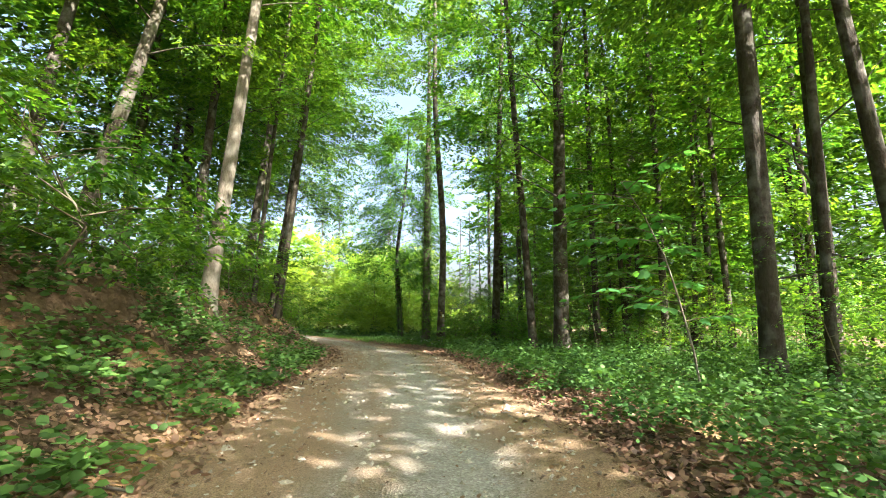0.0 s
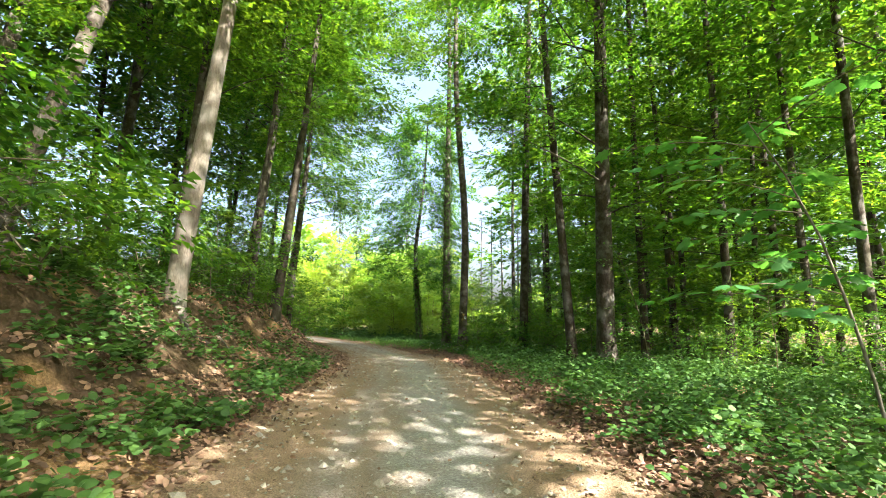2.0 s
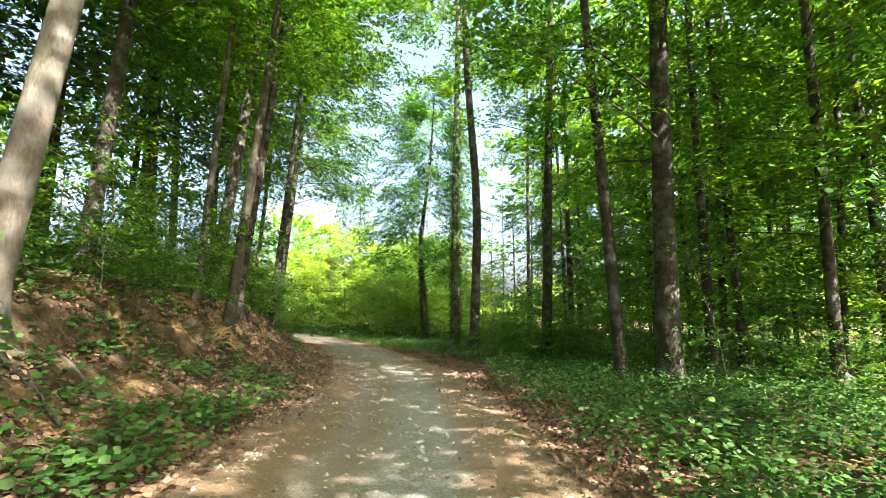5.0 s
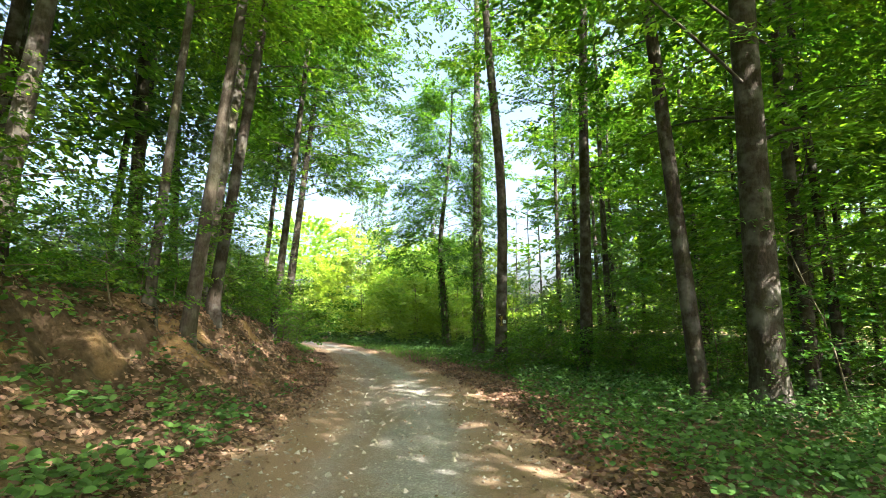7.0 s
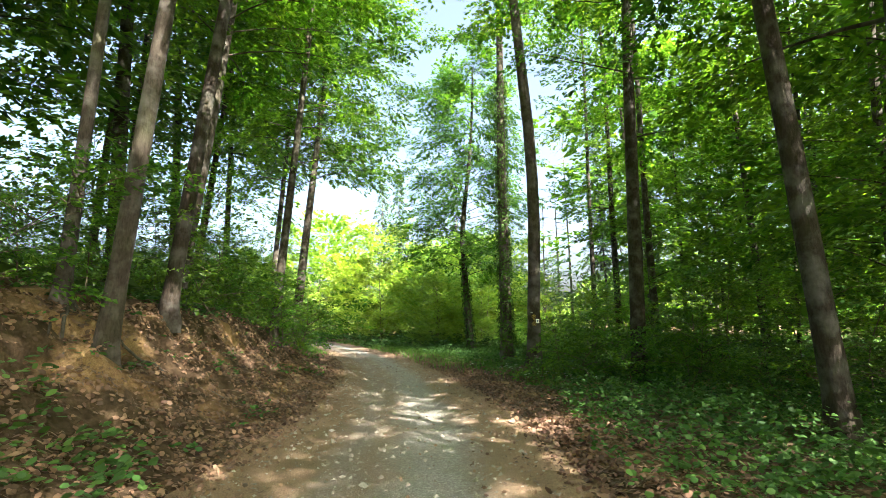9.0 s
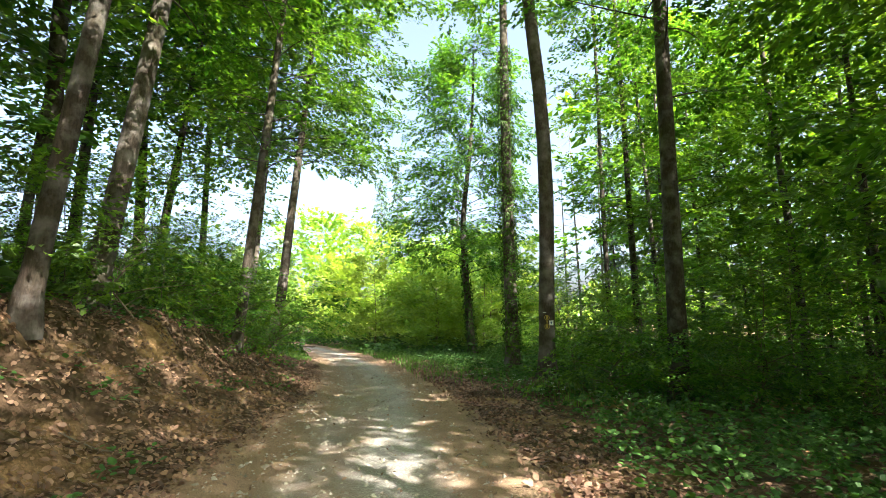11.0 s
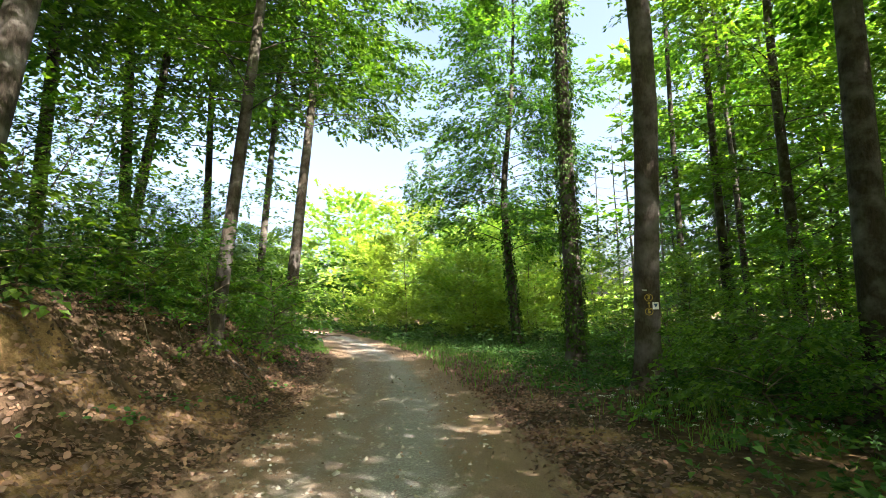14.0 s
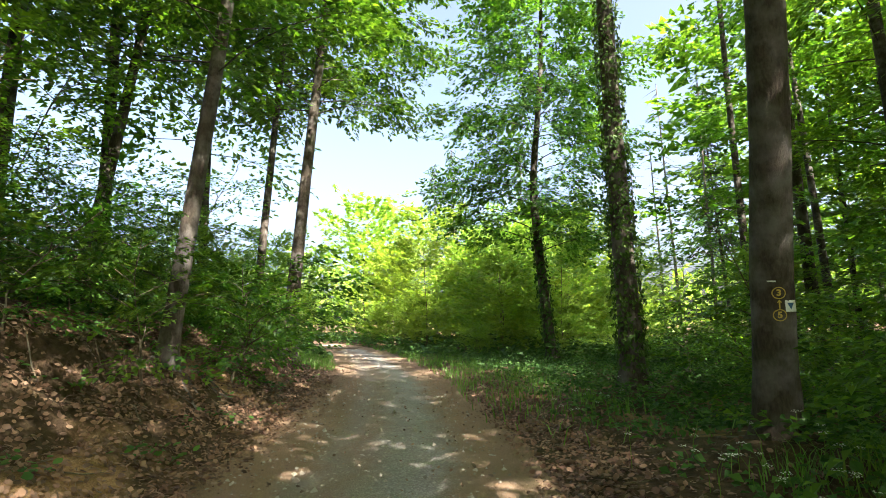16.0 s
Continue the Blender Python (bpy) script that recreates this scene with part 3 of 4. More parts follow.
wood_right = spread(np.random.default_rng(405), 34, (3, 16, 2, 48), 1.7, lambda x, y: 6.2 < lateral(x, y) < 13.0 and (x - 3.95) ** 2 + (y - 18) ** 2 > 1.5)
low_sap = [grow("beech_sapling", "low young beech on the edge of the bank", straight(r, t, 0.1), 0.016, 0.005, (0.2, t, 1.1), 13, 4, 0.092, seed=100 + k, bark=TWIG, spray=0.75, group="young beeches", single=False, category="sapling", droop=4) for k, t in enumerate((1.3, 1.7, 2.1))]
scatter(low_sap, bank_top + [(-8.1, 26.4), (-8.7, 28.9), (-9.6, 30.4), (-10.3, 31.9), (-11.2, 33.4), (-9.2, 29.6)], r, 0.75, 1.2)
verge_right = [(1.3, 25.5), (2.1, 24.8), (1.6, 27.6), (3.4, 24.7), (2.7, 28.4), (0.7, 29.2), (3.8, 27.0), (1.1, 31.6), (2.6, 32.8), (4.2, 30.4), (4.8, 25.8), (5.5, 28.2), (-0.2, 33.4), (4.3, 22.6), (5.2, 21.2), (0.4, 35.2), (2.2, 35.8)]
scatter(sap, wood_right + bank_deep + verge_right[3:], r, 0.6, 1.0)
for k, (x, y) in enumerate(verge_right[:6]):
    copy_thing(low_sap[k % 3], pose(x, y, at_ground(x, y) - 0.03, 0, 0, 83 * k) @ Matrix.Scale(0.95, 4))

for k, (x, y) in enumerate(hill):
    copy_thing(sap[k % 5], pose(x, y, at_ground(x, y) - 0.03, 0, 0, 71 * k) @ Matrix.Scale(1.1, 4))

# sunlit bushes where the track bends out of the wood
# Their sunny look is largely in the leaf colour; they shade one another.
bush = [grow("sunlit_bush", "bush at the edge of the wood, sunlight painted into its light green leaves", straight(r, t, 0.05), 0.06, 0.012, (0.3, t, 2.2), 30, 5, 0.29, seed=110 + k, bark=TWIG, leaves=LEAF_SUN_PAINTED, spray=1.2, keep=0.62, small=True, group="sunlit bushes", single=False, category="bush", droop=-25) for k, t in enumerate((4.5, 5.6, 7.0))]
bends = spread(np.random.default_rng(406), 30, (-24, 8, 43, 68), 2.9, lambda x, y: (lateral(x, y) > 2.9 or lateral(x, y) < -3.5) and x < 1.2)
verge = [(-14.6, 38.5, 0.75), (-16.0, 41.0, 0.7), (-18.0, 43.2, 0.9), (-13.4, 35.6, 0.5), (-12.2, 31.0, 0.45), (2.8, 37.6, 0.6)]
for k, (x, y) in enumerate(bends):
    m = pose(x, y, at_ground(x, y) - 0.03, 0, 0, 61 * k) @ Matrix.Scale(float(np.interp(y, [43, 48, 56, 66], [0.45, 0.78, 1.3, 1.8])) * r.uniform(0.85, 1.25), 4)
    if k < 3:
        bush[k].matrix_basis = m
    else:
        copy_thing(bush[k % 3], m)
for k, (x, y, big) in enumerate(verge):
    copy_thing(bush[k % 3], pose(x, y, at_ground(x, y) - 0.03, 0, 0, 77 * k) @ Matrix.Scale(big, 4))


def spruce(name, label, tall, seed, bare=0.2):
    """A conifer: straight trunk with whorls of drooping needle boughs."""
    r = np.random.default_rng(seed)
    tree = new(name)
    me, line = trunk_mesh(r, [(0, 0, 0), (0, 0, tall * 0.5), (0, 0, tall)], 0.17, 0.02, BARK, 8, 0.02)
    part("trunk", me, tree)
    pieces, C, W, N, L = [], [], [], [], []
    for k in range(110):
        t = bare + (1 - bare) * (k + r.random()) / 110
        yaw, long = k * 2.4 + r.normal(0, 0.3), (1.05 - t) * tall * 0.17 * r.uniform(0.6, 1.1) + 0.2
        s = np.linspace(0, 1, 4)
        bough = np.stack([np.cos(yaw) * s * long, np.sin(yaw) * s * long, t * tall - 0.35 * long * s ** 1.5], 1)
        pieces.append(tube(bough, 0.03 * (1 - 0.8 * s), 4))
        n = int(10 + 14 * long / (tall * 0.17))
        u = r.uniform(0.1, 1, n)
        p = np.stack([np.interp(u, s, bough[:, i]) for i in range(3)], 1) + r.normal(0, 0.12, (n, 3))
        a = yaw + r.normal(0, 0.7, n)
        C.append(p)
        W.append(unit(np.stack([np.cos(a), np.sin(a), r.normal(-0.7, 0.3, n)], 1)))
        N.append(unit(r.normal(0, 0.4, (n, 3)) + [0, 0, 1]))
        L.append(r.uniform(0.25, 0.6, n))
    v, f = join(pieces)
    part("branchwork", mesh_from("branchwork", v, f, BARK_SHADE_DARK, True), tree, kind="stuff")
    W = np.concatenate(W)
    N = np.concatenate(N)
    N = unit(N - W * (N * W).sum(1, keepdims=True))
    L = np.concatenate(L)
    v, f = leaf_quads(np.concatenate(C), W, N, L, L * 0.35)
    part("crown", mesh_from("crown", v, f, NEEDLE), tree, "drooping needle boughs")
    return tagged(tree, label, "tree", "spruces beyond the clearing")


def dead_spruce(name, label, tall, seed):
    """A bare conifer pole with short broken boughs."""
    r = np.random.default_rng(seed)
    tree = new(name)
    me, line = trunk_mesh(r, [(0, 0, 0), (0, 0, tall * 0.5), (0, 0, tall)], 0.13, 0.03, BARK_PALE, 8, 0.05)
    part("trunk", me, tree, "pale bare trunk")
    for k in range(46):
        z, yaw, long = tall * (0.25 + 0.74 * (k + r.random()) / 46), r.uniform(0, 6.28), r.uniform(0.4, 1.7)
        s = np.linspace(0, 1, 4)
        bough = np.stack([np.cos(yaw) * s * long, np.sin(yaw) * s * long, z - 0.25 * long * s ** 1.4], 1)
        part("dead_branch", mesh_from("dead_branch", *tube(bough, 0.026 * (1 - 0.8 * s), 4), BARK_PALE, True), tree)
    return tagged(tree, label, "tree", "bare spruces beyond the clearing")


bare = [dead_spruce("dead_spruce", "bare dead spruce pole with short broken boughs", t, 160 + k) for k, t in enumerate((17, 20))]
scatter(bare, [(3.1, 58), (4.6, 61), (2.2, 64), (5.6, 55)], r, 0.85, 1.1, 1.0)
conifers = [spruce("spruce_tree", "tall spruce beyond the clearing", t, 130 + k, b) for k, (t, b) in enumerate(((19, 0.15), (22, 0.35)))]
scatter(conifers, [(-14.5, 68), (8.2, 62), (-8.5, 72), (11.0, 58), (-19, 76), (13.5, 66), (-2.5, 78)], r, 0.85, 1.1, 1.0)

# ---- ground cover ----
def scattered(r, n, box, chance):
    """n random places in a box kept with the chance that chance(s, y, x) gives."""
    x, y = r.uniform(box[0], box[1], n), r.uniform(box[2], box[3], n)
    ok = r.random(n) < chance(lateral(x, y), y, x)
    return x[ok], y[ok]


def ground_normal(x, y):
    e = 0.06
    return unit(np.stack([-(height(x + e, y) - height(x - e, y)) / (2 * e), -(height(x, y + e) - height(x, y - e)) / (2 * e), np.ones_like(x)], 1))


def round_leaves(r, base, way, up, long, slim, curl):
    """Oval leaves with a curled blade, four triangles each."""
    n = len(base)
    L = np.asarray(long)[:, None]
    side = np.cross(way, up) * L * (slim * r.uniform(0.85, 1.2, n))[:, None]
    lift = up * L * (curl * r.uniform(0.15, 1.2, n))[:, None]
    v = np.stack([base, base + way * L * 0.28 + side * 0.9 + lift, base + way * L * 0.68 + side + lift * 0.8, base + way * L + lift * r.uniform(-0.5, 1.2, n)[:, None],
                  base + way * L * 0.66 - side * 0.95 + lift, base + way * L * 0.26 - side * 0.85 + lift * 0.7], 1).reshape(-1, 3)
    i = np.arange(n)[:, None] * 6
    return v, np.stack([i + [[0, 1, 5]], i + [[1, 2, 4]], i + [[1, 4, 5]], i + [[2, 3, 4]]], 1).reshape(-1, 3)


def herb_cover(name, label, r, x, y, tall, leaf, per, oval=False):
    """Low plants: every one a short stem with leaves spread round it."""
    n = len(x)
    patchy = 0.75 + 0.6 * waves(x, y, 1.4, 77) + 0.5 * waves(x, y, 0.45, 78)
    h = tall * r.uniform(0.35, 1.15, n) * np.clip(patchy, 0.18, 1.6)
    base = np.stack([x, y, height(x, y)], 1)
    C, W, N, L = [], [], [], []
    for k in range(per):
        a = r.uniform(0, 6.28, n)
        out = r.uniform(0.01, 0.10, n)
        lift = r.uniform(0.45, 1.0, n)
        C.append(base + np.stack([np.cos(a) * out, np.sin(a) * out, h * lift], 1))
        w = unit(np.stack([np.cos(a), np.sin(a), r.normal(0.0, 0.3, n)], 1))
        nn = np.stack([r.normal(0, 0.55, n), r.normal(0, 0.55, n), np.ones(n)], 1)
        W.append(w)
        N.append(unit(nn - w * (nn * w).sum(1, keepdims=True)))
        L.append(leaf * r.uniform(0.6, 1.35, n))
    L = np.concatenate(L)
    C, W, N = np.concatenate(C), np.concatenate(W), np.concatenate(N)
    v, f = round_leaves(r, C, W, N, L, 0.34, 0.10) if oval else leaf_quads(C, W, N, L, L * 0.75)
    return tagged(new(name, mesh_from(name, v, f, LEAF_HERB)), label, "undergrowth", kind="stuff")


r = np.random.default_rng(5)
x, y = scattered(r, 36000, (0, 11, 1, 22), lambda s, y, x: np.clip((s - 1.75) * 1.1, 0, 1) * (s < 9) * np.clip(0.75 + 1.0 * waves(x, y, 1.0, 79), 0.08, 1) * np.interp(y, [0, 10, 14, 17], [1, 1, 0.55, 0.35]))
herb_cover("undergrowth", "low dense green herbs beside the track", r, x, y, 0.56, 0.062, 6, True)
x, y = scattered(r, 26000, (-12, 12, 14, 46), lambda s, y, x: np.clip((s - 2.7) * 0.6, 0, 1) * (s < 11) * np.interp(y, [14, 25, 28], [0.5, 0.6, 1]))
herb_cover("undergrowth", "shaded herbs under the trees", r, x, y, 0.34, 0.10, 5)
x, y = scattered(r, 15000, (-7, -1, 0, 16), lambda s, y, x: ((s < -1.75) & (s > -4.4)) * np.clip(0.35 + 1.2 * waves(x, y, 1.8, 31), 0, 1) * np.interp(y, [3.5, 4.5, 9.0, 12.0, 16.0], [0.5, 1, 1, 0.5, 0.2]))
herb_cover("undergrowth", "broad-leaved herbs at the foot of the bank", r, x, y, 0.36, 0.085, 6, True)
x, y = scattered(r, 30000, (-16, -2, 2, 44), lambda s, y, x: ((s < -2.0) & (s > -5.5)) * np.clip(waves(x, y, 1.6, 33) * 1.1 - 0.05 + 0.25 * (s < -3.9), 0, 0.6))
herb_cover("undergrowth", "scattered seedlings on the leaf-strewn bank", r, x, y, 0.18, 0.075, 5, True)
x, y = scattered(r, 14000, (-34, 30, -6, 60), lambda s, y, x: ((s < -5.5) | (s > 9)) * 0.75)
herb_cover("undergrowth", "herbs deeper in the wood", r, x, y, 0.6, 0.34, 3)


def grass_cover(name, label, r, x, y, tall, width=0.012):
    """Bent blades of grass in two pieces each."""
    n = len(x)
    a = r.uniform(0, 6.28, n)
    h = tall * r.uniform(0.5, 1.2, n)
    base = np.stack([x, y, height(x, y) - 0.01], 1)
    side = np.stack([-np.sin(a), np.cos(a), 0 * a], 1) * width
    way = np.stack([np.cos(a), np.sin(a), 0 * a], 1)
    bend = r.uniform(0.2, 1.1, n)[:, None] * h[:, None]
    up = np.array([[0, 0, 1.0]]) * h[:, None]
    mid = base + up * 0.62 + way * bend * 0.35
    tip = base + up * r.uniform(0.75, 1.0, n)[:, None] + way * bend
    v = np.stack([base - side, base + side, mid + side * 0.8, mid - side * 0.8, tip], 1).reshape(-1, 3)
    i = np.arange(n)[:, None] * 5
    f = np.stack([i + [[0, 1, 2]], i + [[0, 2, 3]], i + [[3, 2, 4]]], 1).reshape(-1, 3)
    return mesh_from(name, v, f, GRASS)


x, y = scattered(r, 42000, (-16, 2, 26, 50), lambda s, y, x: ((s > 1.5) & (s < 4.2)) * np.clip((y - 27) * 0.2, 0, 1) * np.clip(0.45 + 0.9 * waves(x, y, 1.1, 61), 0.05, 1) + ((s < -1.5) & (s > -3.2)) * (y > 36) * 1.0)
tagged(new("grass", grass_cover("grass", "", r, x, y, 0.30, 0.011)), "bright green grass on the verge of the track", "grass", kind="stuff")
for k, (cx, cy, n, tall) in enumerate([(0.2, 25.75, 130, 0.58), (-0.4, 26.0, 80, 0.42), (0.9, 26.1, 90, 0.5), (0.1, 24.6, 60, 0.36), (1.5, 23.8, 70, 0.4)]):
    q = r.normal(0, 0.16, (n, 2)) + [cx, cy]
    tagged(new("grass_tuft", grass_cover("grass_tuft", "", r, q[:, 0], q[:, 1], tall * 0.8, 0.006)), "tuft of long arching grass at the foot of the trees", "grass", "grass tufts", "stuff")


def white_flowers(r, x, y):
    """Small white umbels on thin stems: a stem of three sides and a ring of petals each."""
    pieces, blooms = [], []
    for px, py in zip(x, y):
        if math.hypot(px + 0.25, py - 26.95) < 0.5:
            continue
        z, tall = at_ground(px, py), r.uniform(0.15, 0.36)
        top = np.array([px + r.normal(0, 0.05), py + r.normal(0, 0.05), z + tall])
        v, f = tube([(px, py, z - 0.02), (px, py, z + tall * 0.5), top], [0.004, 0.003, 0.002], 3)
        pieces.append((v, f))
        n = 14
        a, q = r.uniform(0, 6.28, n), r.uniform(0.004, 0.035, n)
        c = top + np.stack([np.cos(a) * q, np.sin(a) * q, r.normal(0, 0.006, n)], 1)
        w = unit(np.stack([np.cos(a), np.sin(a), r.normal(0, 0.3, n)], 1))
        up = np.tile([[0.0, 0.0, 1.0]], (n, 1))
        blooms.append(leaf_quads(c, w, unit(up - w * (up * w).sum(1, keepdims=True)), np.full(n, 0.018), np.full(n, 0.013)))
    stems = tagged(new("wild_flowers", mesh_from("stems", *join(pieces), GRASS)), "white wild flowers in the herbs on the verge", "flowers", kind="stuff")
    part("blooms", mesh_from("blooms", *join(blooms), PETAL), stems, "tiny white petals", "stuff")


def petal_material():
    m, nt, out = material("white_petal")
    col = ramp(nt, nt.nodes.new("ShaderNodeNewGeometry").outputs["Random Per Island"], [(0.0, (0.62, 0.64, 0.55)), (1.0, (0.82, 0.82, 0.78))])
    nt.links.new(node(nt, "ShaderNodeBsdfPrincipled", Base_Color=col, Roughness=0.6).outputs[0], out.inputs[0])
    return m


PETAL = petal_material()
q = np.random.default_rng(55)
white_flowers(q, np.concatenate([q.normal(-0.7, 0.35, 34), q.normal(0.6, 0.5, 24), q.normal(-2.2, 0.3, 14)]), np.concatenate([q.normal(25.9, 0.5, 34), q.normal(24.9, 0.5, 24), q.normal(30.2, 0.9, 14)]))


def litter(name, label, r, x, y, size):
    n = len(x)
    up = unit(ground_normal(x, y) + r.normal(0, 0.45, (n, 3)))
    a = r.uniform(0, 6.28, n)
    way = np.stack([np.cos(a), np.sin(a), 0 * a], 1)
    way = unit(way - up * (way * up).sum(1, keepdims=True))
    s = np.abs(lateral(x, y))
    base = np.stack([x, y, np.maximum(height(x, y), np.where(s < HALF, np.interp(y, YS, ZS) + 0.02, -99)) + r.uniform(0.004, 0.034, n)], 1)
    v, f = round_leaves(r, base, way, up, size * r.uniform(0.5, 1.3, n), 0.3, 0.13)
    return tagged(new(name, mesh_from(name, v, f, DEAD_LEAF)), label, "leaf litter", kind="stuff")


def steep_bare(r, x, y):
    """Leaves slide off the steep cut faces of the bank."""
    ok = r.random(len(x)) < np.maximum(np.clip((ground_normal(x, y)[:, 2] - 0.66) * 5, 0.10, 1), np.interp(y, [15, 18, 40], [0, 0.9, 0.9]))
    return x[ok], y[ok]


x, y = scattered(r, 330000, (-15, -1, 1, 40), lambda s, y, x: ((s < -1.35) & (s > -4.6)) * np.clip((-s - 1.3) * 2.2, 0.05, 1) * np.clip(0.75 + 0.7 * waves(x, y, 1.5, 51), 0.15, 1))
litter("leaf_litter", "brown dead beech leaves heaped on the bank", r, *steep_bare(r, x, y), 0.068)
side = 1.55 + r.gamma(2.0, 0.42, 40000)
y = r.uniform(1, 38, 40000)
x = np.interp(y, YS, XS) + side * np.sqrt(1 + np.interp(y, YS, SL) ** 2)
ok = r.random(40000) < np.clip(0.75 + 0.6 * waves(x, y, 1.7, 53), 0.15, 1)
x, y = x[ok], y[ok]
litter("leaf_litter", "brown dead leaves along the verge", r, x, y, 0.066)
x, y = scattered(r, 70000, (-12, 3, 1, 40), lambda s, y, x: (np.abs(s) < 1.75) * (0.10 + 0.35 * (np.abs(s) > 0.8) + 0.5 * (np.abs(s) > 1.15)))
litter("leaf_litter", "small dry leaf scraps strewn on the gravel", r, x, y, 0.04)

x, y = scattered(r, 9000, (-40, 34, 40, 76), lambda s, y, x: (np.abs(s) > 1.7) * 0.9)
herb_cover("undergrowth", "sunlit tall weeds in the clearing", r, x, y, 0.9, 0.26, 5)


def far_woods(r):
    """A closed belt of foliage around the place, too far off to tell its trees apart."""
    n = 34000
    a = r.uniform(0, 6.28, n)
    d = r.uniform(78, 108, n)
    x, y = d * np.cos(a), 20 + d * np.sin(a)
    top = 11 + 5 * waves(a * 9, 0 * a, 3.0, 91) + 4 * waves(a * 30, 0 * a, 3.0, 92)
    top = np.abs(top) * (1 - 0.65 * np.exp(-((np.mod(a, 6.283) - 1.51) / 0.07) ** 2))
    z = height(x, y) + np.abs(top) * r.uniform(0, 1, n) ** 0.8
    w = unit(r.normal(0, 1, (n, 3)) * [1, 1, 0.6])
    nn = r.normal(0, 0.6, (n, 3)) + [0, 0, 1]
    nn = unit(nn - w * (nn * w).sum(1, keepdims=True))
    L = r.uniform(0.6, 1.5, n)
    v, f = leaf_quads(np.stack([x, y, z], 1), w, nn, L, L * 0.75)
    # Same leaf colour as the bushes, with sunlight painted in.
    return tagged(new("far_woods", mesh_from("far_woods", v, f, LEAF_SUN_PAINTED)), "distant woods round the clearing, sunlight painted into their light green leaves", "woods", kind="stuff")


far_woods(r)


# ---- ivy, trail marks, maple ----
def ivy_on(tree, r, radius, z0, z1, n, size):
    """Ivy leaves on the trunk, in part u of its height thicker."""
    line = np.array([v.co for v in next(c for c in tree.children if c.name.startswith("trunk")).data.vertices]).reshape(-1, 14, 3).mean(1)
    z = z0 + (z1 - z0) * r.random(n) ** 1.15
    a = r.uniform(0, 6.28, n)
    thick = np.clip(0.55 + 0.6 * waves(a * 1.5, z * 1.2, 1.0, 17), 0, 1)
    keep = r.random(n) < thick
    z, a = z[keep], a[keep]
    n = len(z)
    rad = np.interp(z, [0, z1 + 8], [radius * 1.02, radius * 0.66]) + r.exponential(0.035, n)
    out = np.stack([np.cos(a), np.sin(a), 0 * a], 1)
    c = np.stack([np.interp(z, line[:, 2], line[:, 0]), np.interp(z, line[:, 2], line[:, 1]), z], 1) + out * rad[:, None]
    w = unit(np.stack([-np.sin(a) * r.normal(0, 0.8, n), np.cos(a) * r.normal(0, 0.8, n), -np.ones(n)], 1) + out * 0.35)
    nn = out + r.normal(0, 0.4, (n, 3)) + [0, 0, 0.4]
    nn = unit(nn - w * (nn * w).sum(1, keepdims=True))
    L = size * r.uniform(0.6, 1.3, n)
    v, f = leaf_quads(c, w, nn, L, L * 0.9)
    part("ivy", mesh_from("ivy", v, f, LEAF_IVY), tree, "dark glossy ivy climbing the trunk")


r = np.random.default_rng(8)
ivy_on(ivy_tree, r, 0.265, 0.4, 12.5, 6200, 0.10)
ivy_on(bushy, r, 0.23, 0.2, 5.5, 1500, 0.13)

TRUNK_X, TRUNK_Y, TRUNK_R = -0.229, 26.76, 0.204


def wrapped(name, verts, faces, mat, angle, z, proud):
    """A flat figure in metres laid round the trail tree's trunk at a heading, standing proud of the bark."""
    v = np.asarray(verts, float)
    a = angle + v[:, 0] / TRUNK_R
    rad = TRUNK_R + proud
    lean = (z + v[:, 1] - 1.7) * -0.17
    out = np.stack([TRUNK_X + np.cos(a) * rad, TRUNK_Y + lean + np.sin(a) * rad, z + v[:, 1]], 1)
    me = bpy.data.meshes.new(name)
    me.from_pydata(out.tolist(), [], faces)
    me.materials.append(mat)
    return me


def ring_figure(r0, r1, sides=28):
    a = np.linspace(0, 2 * math.pi, sides, endpoint=False)
    v = [(math.cos(t) * q, math.sin(t) * q) for t in a for q in (r0, r1)]
    return v, [(2 * k, 2 * k + 1, (2 * k + 3) % (2 * sides), (2 * k + 2) % (2 * sides)) for k in range(sides)]


def digit_figure(text, size):
    curve = bpy.data.curves.new("digit", "FONT")
    curve.body, curve.size, curve.align_x, curve.align_y = text, size, "CENTER", "CENTER"
    curve.offset = 0.004
    ob = new("digit", curve)
    bpy.context.view_layer.update()
    me = bpy.data.meshes.new_from_object(ob.evaluated_get(bpy.context.evaluated_depsgraph_get()))
    v, f = [tuple(p.co[:2]) for p in me.vertices], [tuple(p.vertices) for p in me.polygons]
    bpy.data.objects.remove(ob)
    return v, f


YELLOW, WHITE, BLUE = paint("yellow_paint", (0.50, 0.36, 0.06)), paint("white_plate", (0.78, 0.80, 0.80), 0.35), paint("blue_paint", (0.03, 0.10, 0.22), 0.35)
VIEW = math.atan2(20.9 - TRUNK_Y, -2.07 - TRUNK_X)
for digit, z in (("3", 1.83), ("5", 1.61)):
    mark = new("trail_number")
    part("ring", wrapped("ring", *ring_figure(0.050, 0.060), YELLOW, VIEW + 0.32, z, 0.014), mark)
    part("digit", wrapped("digit", *digit_figure(digit, 0.085), YELLOW, VIEW + 0.32, z, 0.014), mark)
    tagged(mark, "yellow painted ring with the number " + digit + " on bark", "trail mark", "painted trail numbers")
arrow = new("trail_arrow", wrapped("trail_arrow", [(-0.006, -0.045), (0.006, -0.045), (0.006, 0.015), (0.022, 0.015), (0.0, 0.045), (-0.022, 0.015), (-0.006, 0.015)], [(0, 1, 2, 6), (2, 3, 4, 5, 6)], YELLOW, VIEW + 0.32, 1.72, 0.014))
tagged(arrow, "small yellow painted arrow between two trail numbers", "trail mark")
sign = new("trail_sign")
